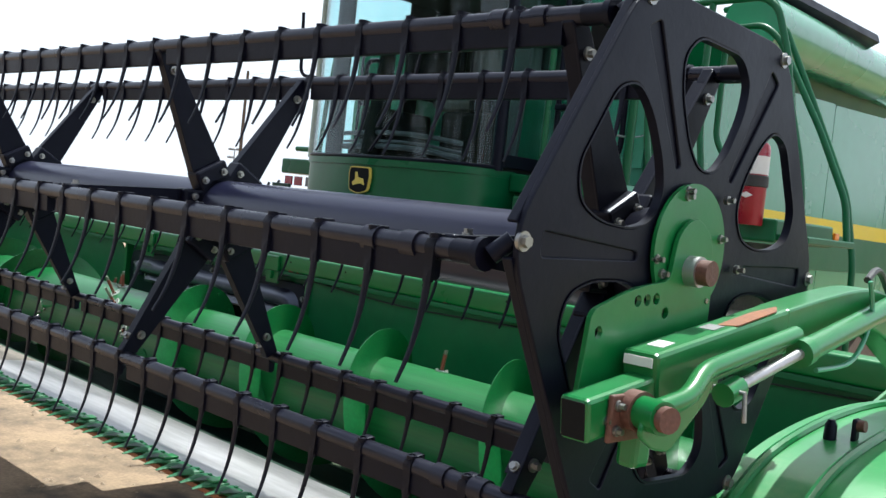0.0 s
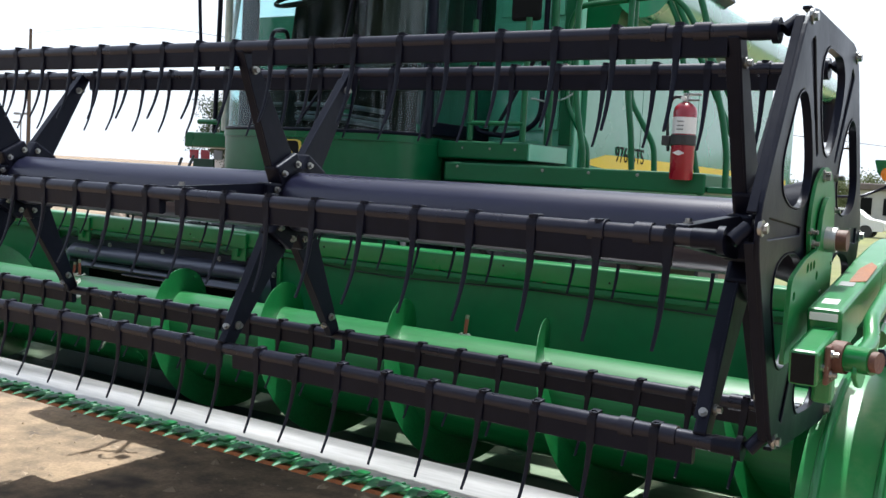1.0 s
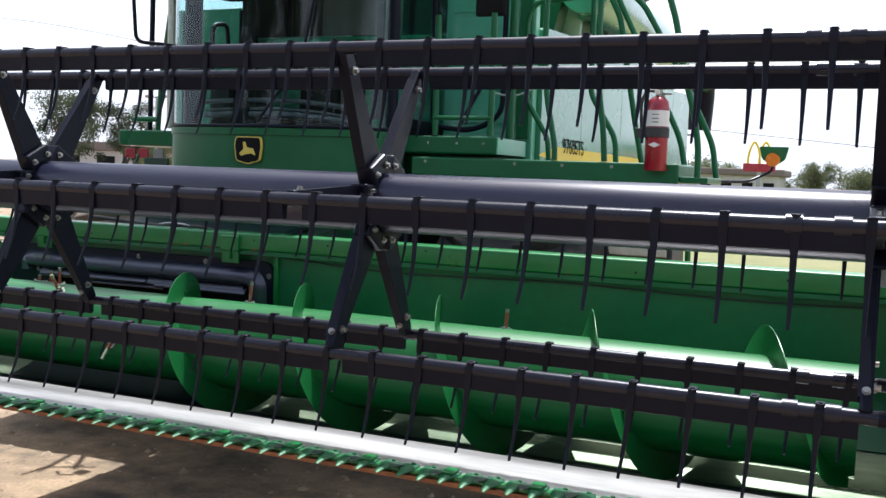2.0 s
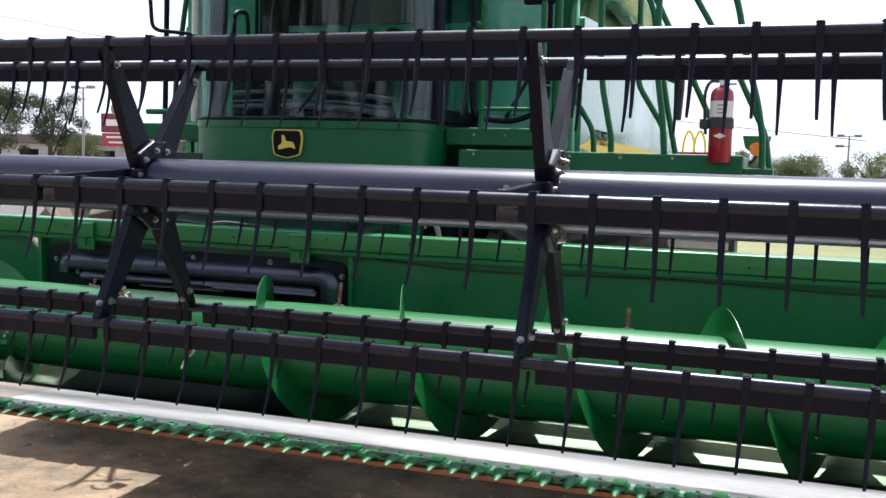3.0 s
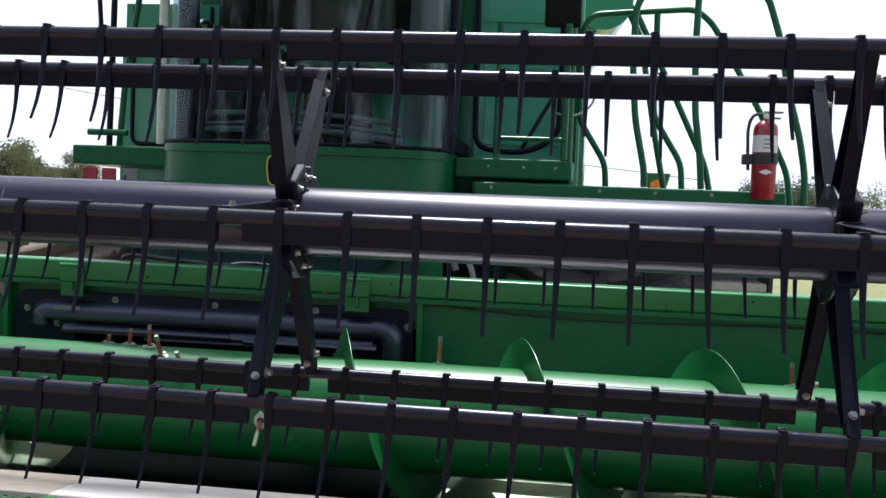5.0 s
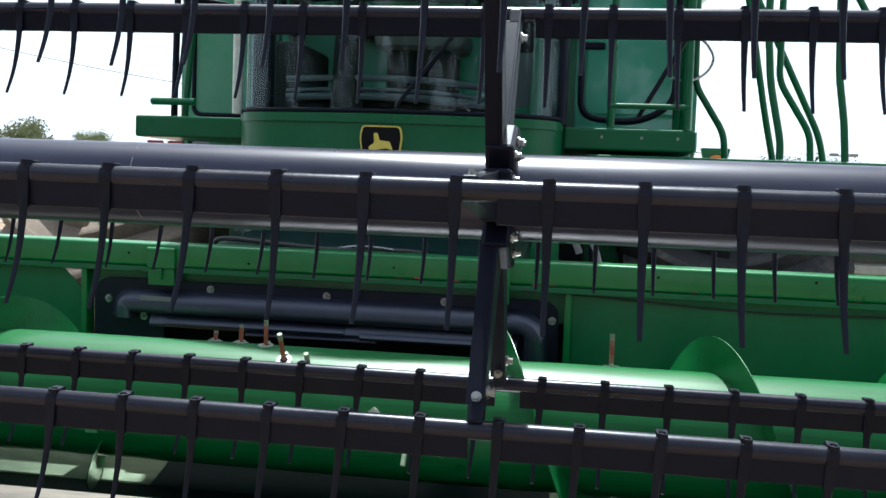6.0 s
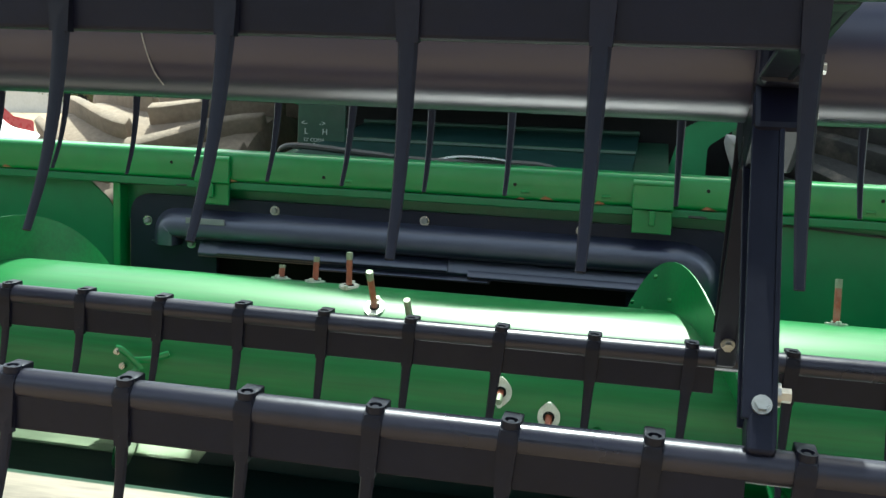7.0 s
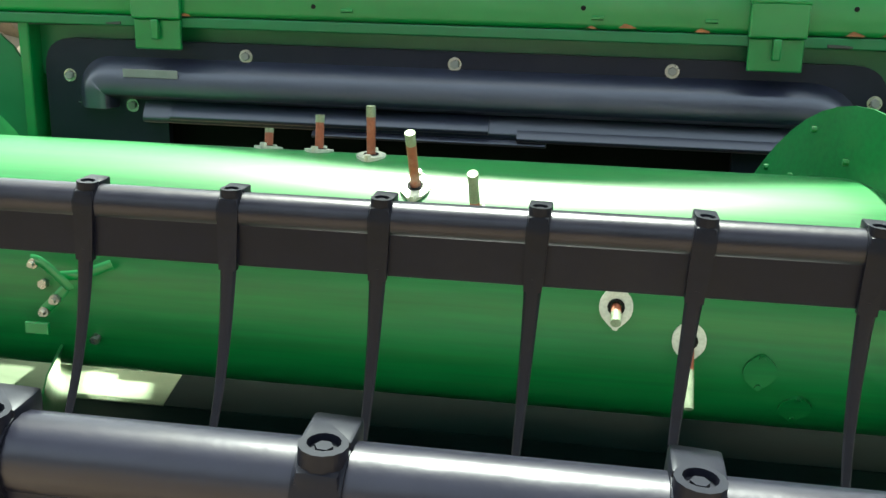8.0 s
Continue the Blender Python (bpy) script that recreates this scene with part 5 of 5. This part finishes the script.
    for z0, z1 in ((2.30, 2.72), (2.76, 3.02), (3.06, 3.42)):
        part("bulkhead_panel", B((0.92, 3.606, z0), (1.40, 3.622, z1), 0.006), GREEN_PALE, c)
    part("bulkhead_strip", B((1.41, 3.60, 2.2), (1.50, 3.625, 3.48), 0.006), GREEN_CAB, c)
    part("corner_post", rod([(1.455, 3.36, 2.10), (1.455, 3.36, 3.2)], 0.028, 12), GREEN_CAB, c, smooth=True)
    part("mirror", B((1.30, 3.05, 2.935), (1.505, 3.09, 3.16), 0.02), DARK, c, "dark side mirror")
    part("mirror_bracket", rod([(1.47, 3.2, 3.5), (1.53, 3.10, 3.25), (1.47, 3.10, 3.05)], 0.012, 8), BLACK, c)
    # platform beside the cab
    part("platform", B((0.825, 3.03, 2.072), (1.485, 3.60, 2.185), 0.012), GREEN_CAB, c, "green steel platform")
    # thin plate lightens the platform's right-hand side, as the sky does
    part("platform_end", B((1.486, 3.04, 2.078), (1.494, 3.58, 2.178)), GREEN_PALE, c, "platform end, pale from sky light put into its colour")
    for x in (1.02, 1.22, 1.40):
        part("bolt", bolt(bmesh.new(), (x, 3.028, 2.14), "-y", 0.008, 0.006), CHROME, c, smooth=True)
    part("step_rail", rod([(1.05, 3.03, 2.30), (1.45, 3.03, 2.30)], 0.014, 10), GREEN_CAB, c, smooth=True)
    for x in (1.06, 1.44):
        part("rail_post", rod([(x, 3.04, 2.19), (x, 3.04, 2.95)], 0.020, 10), GREEN_CAB, c, smooth=True)
    part("brace_strut", rod([(1.20, 3.10, 2.25), (1.46, 3.12, 2.72)], 0.013, 8), BLACK, c, smooth=True)
    part("platform_beam", B((0.95, 2.93, 1.93), (2.64, 3.62, 2.047), 0.012), GREEN_CAB, c, "green walkway beam")
    for x in (1.05, 1.65, 1.95, 2.25, 2.50):
        part("bolt", bolt(bmesh.new(), (x, 2.928, 2.02), "-y", 0.010, 0.006), CHROME, c, smooth=True)
    # folded access steps under the walkway
    st = part("folded_steps", B((2.10, 3.36, 1.22), (2.60, 3.40, 1.92), 0.006), STEP, c, "dusty folded access steps")
    for z in (1.26, 1.50, 1.74):
        part("tread", B((2.10, 3.02, z), (2.58, 3.36, z + 0.045), 0.006), STEP, st)
    for x in (2.085, 2.60):
        part("stringer", B((x - 0.012, 3.02, 1.2), (x + 0.012, 3.40, 1.92), 0.004), HOSE, st)
    # bent handrails on the walkway
    Y = 3.48
    back_rails = [
        [(1.69, 2.05), (1.68, 2.20), (1.515, 2.46), (1.505, 2.98), (1.56, 3.09), (1.75, 3.104), (2.17, 3.13), (2.27, 3.05), (2.37, 2.88), (2.565, 2.54), (2.74, 2.18), (2.775, 1.95)],
        [(1.95, 3.10), (1.955, 2.49), (2.13, 2.21), (2.14, 2.05)],
    ]
    front_rails = [
        [(1.888, 2.05), (1.886, 2.14), (1.825, 2.42), (1.80, 2.70), (1.80, 3.02), (1.84, 3.11), (1.94, 3.14), (2.42, 3.15), (2.50, 3.09), (2.575, 2.86), (2.620, 2.62), (2.70, 2.34), (2.735, 2.15), (2.74, 1.95)],
        [(2.195, 2.05), (2.18, 2.24), (2.145, 2.46), (2.13, 2.80), (2.135, 3.14)],
    ]
    for yy, rails in ((Y, back_rails), (2.97, front_rails)):
        for r in rails:
            part("handrail", rod(bent([(x, yy, z) for x, z in r], 0.06), 0.0185, 10), GREEN_CAB, c, "bent green handrail pipe", smooth=True)
    part("rail_bracket", B((2.642, 2.95, 1.94), (2.80, 3.52, 1.975), 0.006), GREEN_CAB, c, "green end bracket")
    ch = [(1.50, Y - 0.03, 2.72), (1.56, Y - 0.03, 2.68), (1.60, Y - 0.03, 2.60), (1.56, Y - 0.03, 2.52), (1.46, Y - 0.1, 2.47), (1.36, Y - 0.2, 2.48)]
    part("safety_chain", rod(smooth_path(ch, 6), 0.007, 6), CHROME, c, "thin slack chain")
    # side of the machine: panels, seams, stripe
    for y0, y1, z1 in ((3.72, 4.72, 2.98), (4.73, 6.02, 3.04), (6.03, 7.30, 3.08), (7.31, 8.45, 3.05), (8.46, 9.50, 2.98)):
        part("side_panel", X(rounded([(y0, 1.45), (y1, 1.45), (y1, z1 + 0.03), (y0, z1 - 0.02)], 0.03), "x", 1.50, 1.55), GREEN_SIDE, c, "green side panel, sky sheen put into its pale tone", smooth=False)
        part("side_panel", X(rounded([(y0, 1.45), (y1, 1.45), (y1, z1 + 0.03), (y0, z1 - 0.02)], 0.03), "x", -1.55, -1.50), GREEN_SIDE, c, "green side panel, sky sheen put into its pale tone")
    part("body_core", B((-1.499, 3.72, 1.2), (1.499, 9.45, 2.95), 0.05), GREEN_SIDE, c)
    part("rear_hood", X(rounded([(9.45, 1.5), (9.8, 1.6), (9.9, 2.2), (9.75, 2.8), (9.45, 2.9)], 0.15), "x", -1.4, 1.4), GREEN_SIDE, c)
    stp = X(rounded([(3.70, 2.10), (4.1, 2.165), (5.4, 2.165), (7.5, 2.155), (9.3, 2.12), (9.3, 2.02), (6.0, 2.045), (4.2, 2.06), (3.70, 2.09)], 0.01), "x", 1.5505, 1.553)
    part("stripe", stp, YELLOW, c, "yellow stripe with dark model lettering")
    lettering("9760STS", 0.16, Matrix.Translation((1.5545, 4.25, 2.125)) @ pose(0, 0, 0, 90, 0, 90), DARK, c)
    part("lower_band", B((1.5505, 3.72, 1.75), (1.556, 8.3, 2.035)), GREEN_CAB, c)
    part("marker_light", B((1.557, 6.25, 1.97), (1.58, 6.33, 2.06), 0.005), AMBER, c, "amber marker")
    # grain tank with flared extension and the unloading tube
    part("grain_tank", X([(-1.3, 2.95), (1.3, 2.95), (1.42, 3.42), (-1.42, 3.42)], "y", 4.6, 7.6), GREEN_CAB, c)
    for sd in (1, -1):
        q = [(1.36 * sd, 3.46), (1.40 * sd, 3.43), (1.72 * sd, 3.60), (1.70 * sd, 3.66)]
        part("tank_flap", X(q, "y", 4.6, 6.3), BLACK, c, "dark flared tank flap")
    TUBE_Z = 3.62
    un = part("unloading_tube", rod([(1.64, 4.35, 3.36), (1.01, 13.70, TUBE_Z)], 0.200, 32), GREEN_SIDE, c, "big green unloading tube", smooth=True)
    part("spout", rod([(1.012, 13.66, TUBE_Z), (0.99, 13.90, TUBE_Z - 0.06), (0.97, 14.0, TUBE_Z - 0.27), (0.95, 14.02, TUBE_Z - 0.80)], [0.19, 0.205, 0.215, 0.20], 20), BLACK, un, "black rubber spout", smooth=True)
    part("tube_elbow", rod(bent([(1.62, 5.02, 3.40), (1.30, 4.95, 3.36), (1.22, 5.0, 2.9)], 0.12), 0.18, 20), GREEN_SIDE, un, smooth=True)
    # tall bent ladder rails at the machine's side
    for r in ([(1.40, 3.46), (1.62, 3.50), (1.72, 3.46), (1.90, 3.13), (2.035, 2.41), (2.18, 1.74), (2.2, 1.2)], [(1.45, 3.34), (1.76, 3.36), (1.85, 3.32), (2.09, 2.843), (2.376, 2.254), (2.46, 1.85), (2.48, 1.2)]):
        part("ladder_rail", rod(bent([(x, 4.40, z) for x, z in r], 0.08), 0.021, 10), GREEN_CAB, c, "green ladder handrail", smooth=True)
    # warning lamp on an arm at the rear
    part("lamp_arm", rod(bent([(1.5, 9.2, 1.95), (2.2, 10.3, 1.98), (2.46, 10.5, 2.12), (2.48, 10.52, 2.22)], 0.1), 0.018, 8), BLACK, c, smooth=True)
    wl = part("warning_lamp", rod([(2.48, 10.38, 2.27), (2.48, 10.48, 2.27)], 0.085, 20), AMBER, c, "amber warning lamp in a green hood", smooth=True)
    part("lamp_hood", X(rounded([(2.30, 2.44), (2.66, 2.44), (2.62, 2.28), (2.54, 2.22), (2.42, 2.22), (2.34, 2.28)], 0.02), "y", 10.49, 10.60), GREEN_DARK, wl)
    # left walkway, panel and rails
    part("left_platform", B((-1.50, 3.0, 2.07), (-0.84, 3.60, 2.185), 0.012), GREEN_CAB, c, "green steel ledge")
    part("left_panel", B((-1.52, 3.700, 2.19), (-0.86, 3.718, 3.17)), GREEN_SIDE, c, "green bulkhead panel")
    part("panel_seal", rod(bent([(-1.46, 3.695, 3.15), (-1.46, 3.695, 2.24), (-0.92, 3.695, 2.24), (-0.92, 3.695, 3.15)], 0.06), 0.014, 8), BLACK, c, "black seal round the panel", smooth=True)
    part("left_rail", rod(bent([(-1.30, 3.2, 2.19), (-1.27, 3.2, 2.60), (-1.16, 3.2, 3.3)], 0.06), 0.019, 10), GREEN_CAB, c, smooth=True)
    part("left_step", rod([(-1.45, 3.1, 2.27), (-1.20, 3.1, 2.27)], 0.02, 10), GREEN_CAB, c, smooth=True)
    part("mirror_mast", rod([(-1.35, 3.17, 2.18), (-1.33, 3.17, 3.62)], 0.019, 10), BLACK, c, smooth=True)
    part("left_mirror_arm", rod(bent([(-1.02, 3.1, 2.80), (-1.30, 2.95, 2.82), (-1.34, 2.95, 3.3)], 0.06), 0.014, 8), BLACK, c, smooth=True)
    for x in (-1.42, -1.30, -1.16):
        part("reflector", B((x, 2.985, 1.98), (x + 0.09, 2.998, 2.05), 0.004), RED if x < -1.2 else GREYTRIM, c)
    # feeder house sloping up to the machine
    outl = [(1.598, 0.84), (1.598, 1.44), (2.05, 1.54), (3.45, 1.72), (3.6, 1.5), (3.6, 1.1)]
    # paint is darkened here to deepen the shade below the cab
    fh = part("feeder_house", X(outl, "x", -0.72, 0.70), DARKENED_GREEN, c, "green feeder house, cab shade put into its dark paint")
    part("top_cover", X([(1.66, 1.465), (2.06, 1.552), (3.2, 1.70), (3.2, 1.72), (2.05, 1.58), (1.66, 1.49)], "x", -0.60, 0.58), TROUGH, fh, "feeder cover plate, darkened for the cab's shade")
    for yv, zv in ((2.4, 1.625), (2.9, 1.69)):
        part("cover_rib", rod([(-0.6, yv, zv), (0.58, yv, zv)], 0.012, 8), DARKENED_GREEN, fh, smooth=True)
    lh = part("lock_plate", B((-0.70, 2.35, 1.40), (-0.51, 2.37, 1.98), 0.004), DARKENED_GREEN, fh, "green plate with white handwriting")
    for txt, x, z, sz in (("L", -0.672, 1.641, 0.031), ("H", -0.600, 1.641, 0.031), ("12' CORN", -0.675, 1.613, 0.019), ("FAST", -0.635, 1.594, 0.019), ("<-", -0.685, 1.674, 0.028), ("->", -0.612, 1.674, 0.028)):
        lettering(txt, sz, Matrix.Translation((x, 2.346, z)) @ pose(0, 0, 0, 90, 0, 0), CHALK, lh)
    part("support_plate", X(rounded([(0.66, 1.40), (0.74, 1.72), (0.98, 1.85), (1.02, 1.79), (0.84, 1.66), (0.84, 1.40)], 0.02), "y", 2.60, 2.62), GREEN_DARK, fh, "green bracket")
    part("work_lamp", rod([(0.86, 2.45, 1.82), (0.86, 2.50, 1.82)], 0.030, 18), GREYTRIM, fh, "round grey lamp", smooth=True)
    part("black_pulley", rod([(0.98, 2.75, 1.60), (1.02, 2.75, 1.60)], 0.20, 28), BLACK, fh, smooth=True)
    part("loose_strap", rod(smooth_path([(0.94, 2.4, 1.58), (0.90, 2.38, 1.70), (1.0, 2.4, 1.62), (1.04, 2.4, 1.50)], 5), 0.016, 8, flat=0.4), GREYTRIM, fh, smooth=True)
    part("hose", rod(smooth_path([(-0.50, 1.66, 1.59), (-0.44, 1.62, 1.625), (-0.2, 1.62, 1.612), (0.0, 1.63, 1.60), (0.3, 1.64, 1.605), (0.40, 1.66, 1.58)], 6), 0.010, 8), HOSE, fh, "black hydraulic hose", smooth=True)
    part("hose", rod(smooth_path([(-1.08, 2.6, 1.98), (-1.08, 2.55, 1.86), (-1.02, 2.5, 1.83), (-0.97, 2.55, 1.90), (-0.96, 2.6, 2.0)], 6), 0.010, 8), HOSE, fh, "black looped hose", smooth=True)
    part("tool_tube", rod(smooth_path([(0.02, 1.64, 1.605), (0.10, 1.63, 1.617), (0.22, 1.63, 1.612), (0.30, 1.66, 1.59)], 4), 0.006, 8), CHROME, fh)
    part("side_lamp", rod([(-0.98, 2.62, 1.88), (-0.90, 2.62, 1.90)], 0.045, 14), BLACK, fh, smooth=True)
    # black block stands in for the shade below the cab
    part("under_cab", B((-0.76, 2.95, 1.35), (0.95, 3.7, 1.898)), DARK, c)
    part("front_axle", rod([(-1.2, 3.5, 0.92), (1.2, 3.5, 0.92)], 0.18, 16), GREEN_DARK, c, smooth=True)
    # wheels: carcass, lugs, rim
    wheel = None
    for s, x0 in ((-1, -1.71), (1, 1.69)):
        if wheel is None:
            prof = [(0.50, 0.58), (0.555, 0.70), (0.535, 0.785), (0.46, 0.812), (0.28, 0.826), (0.0, 0.83), (-0.28, 0.826), (-0.46, 0.812), (-0.535, 0.785), (-0.555, 0.70), (-0.50, 0.58)]
            bm = bmesh.new()
            seg = 64
            rows = [[bm.verts.new((px, r * math.cos(2 * math.pi * k / seg), r * math.sin(2 * math.pi * k / seg))) for px, r in prof] for k in range(seg)]
            for k in range(seg):
                for j in range(len(prof) - 1):
                    bm.faces.new((rows[k][j], rows[k][j + 1], rows[(k + 1) % seg][j + 1], rows[(k + 1) % seg][j]))
            wheel = part("tyre", bm, RUBBER, c, "dusty black ag tyre", smooth=True)
            wheel.matrix_basis = Matrix.Translation((x0, 3.42, 0.905))
            bm = bmesh.new()
            # one bar lug, curved across half the tread
            vs = []
            for i in range(8):
                t = i / 7
                px = 0.02 + 0.535 * t
                ang = 0.40 * t ** 1.5
                r0, r1 = 0.815 - 0.03 * t ** 3, 0.915 - 0.055 * t ** 3
                wdt = 0.048
                vs.append([bm.verts.new((px, r * math.sin(ang + q), r * math.cos(ang + q))) for r, q in ((r0, -wdt), (r1, -wdt * 0.7), (r1, wdt * 0.7), (r0, wdt))])
            for a, b in zip(vs, vs[1:]):
                for k in range(4):
                    bm.faces.new((a[k], a[(k + 1) % 4], b[(k + 1) % 4], b[k]))
            bm.faces.new(vs[0])
            bm.faces.new(vs[-1][::-1])
            lug = part("lug", bm, RUBBER, wheel, smooth=True, edge=0.010)
            bm = rod([(-0.30, 0, 0), (0.30, 0, 0)], 0.60, 40)
            rim = part("rim", bm, YELLOW, wheel, "yellow steel rim", smooth=True)
            hub = part("hub", rod([(-0.25, 0, 0), (0.25, 0, 0)], 0.2, 20), GREEN, wheel, smooth=True)
            w = wheel
        else:
            w = again(wheel, c, Matrix.Translation((x0, 3.42, 0.905)))
            # right tyre lies in shade, which its darker rubber colour imitates
            tagged(w, "ag tyre with its shade put into a darker rubber colour")
            w.material_slots[0].link = "OBJECT"
            w.material_slots[0].material = RUBBER_SHADED
            again(rim, w, Matrix.Identity(4))
            again(hub, w, Matrix.Identity(4))
        for k in range(40):
            m = pose(0, 0, 0, 9 * k, 0, 0) @ (Matrix.Identity(4) if k % 2 else Matrix.Diagonal((-1, 1, 1, 1)))
            if w is wheel and k == 1:
                lug.matrix_basis = m
                continue
            o = again(lug, w, m)
            if w is not wheel:
                o.material_slots[0].link = "OBJECT"
                o.material_slots[0].material = RUBBER_SHADED
    for s in (-1, 1):
        part("rear_tyre", rod([(1.0 * s, 7.6, 0.62), (1.45 * s, 7.6, 0.62)], 0.62, 36), RUBBER, c, smooth=True)
    return c


build_combine()


def build_extinguisher():
    x, y = 2.510, 2.905
    e = thing("fire_extinguisher", "red fire extinguisher with a white label strapped to a bracket", "fire extinguisher")
    body = rod([(x, y, 2.005), (x, y, 2.012), (x, y, 2.375), (x, y, 2.400), (x, y, 2.418), (x, y, 2.428)], [0.060, 0.064, 0.064, 0.058, 0.040, 0.022], 28)
    part("cylinder", body, RED, e, smooth=True)
    part("label", rod([(x, y, 2.255), (x, y, 2.345)], 0.0648, 28, caps=False), WHITE, e, "white paper label", smooth=True)
    part("diamond_mark", X([(x - 0.035, 2.150), (x, 2.165), (x + 0.035, 2.150), (x, 2.135)], "y", y - 0.0665, y - 0.0645), WHITE, e)
    for z in (2.275, 2.295, 2.318):
        part("print_bar", B((x - 0.02, y - 0.0665, z), (x + 0.018, y - 0.0652, z + 0.006)), GREYTRIM, e)
    part("strap", rod([(x, y, 2.192), (x, y, 2.196), (x, y, 2.246), (x, y, 2.250)], [0.066, 0.070, 0.070, 0.066], 28, caps=False), HOSE, e, "black rubber strap", smooth=True)
    part("buckle", B((x - 0.115, y - 0.03, 2.19), (x - 0.066, y + 0.03, 2.245), 0.006), HOSE, e)
    part("bracket", B((x - 0.03, y + 0.066, 2.02), (x + 0.03, y + 0.078, 2.40), 0.003), HOSE, e)
    v = part("valve", rod([(x, y, 2.425), (x, y, 2.465)], 0.018, 12), CHROME, e, "steel valve", smooth=True)
    part("lever", B((x - 0.015, y - 0.012, 2.465), (x + 0.085, y + 0.012, 2.477), 0.003, Matrix.Translation((0, 0, 0))), CHROME, v)
    part("carry_handle", B((x - 0.015, y - 0.012, 2.435), (x + 0.075, y + 0.012, 2.445), 0.003), CHROME, v)
    part("gauge", rod([(x - 0.005, y - 0.02, 2.448), (x - 0.005, y - 0.034, 2.448)], 0.014, 14), WHITE, v)
    part("hose", rod(smooth_path([(x - 0.015, y, 2.455), (x - 0.065, y - 0.01, 2.452), (x - 0.092, y - 0.015, 2.39), (x - 0.090, y - 0.01, 2.28), (x - 0.082, y, 2.16)], 6), 0.009, 8), HOSE, e, "black rubber hose", smooth=True)


build_extinguisher()
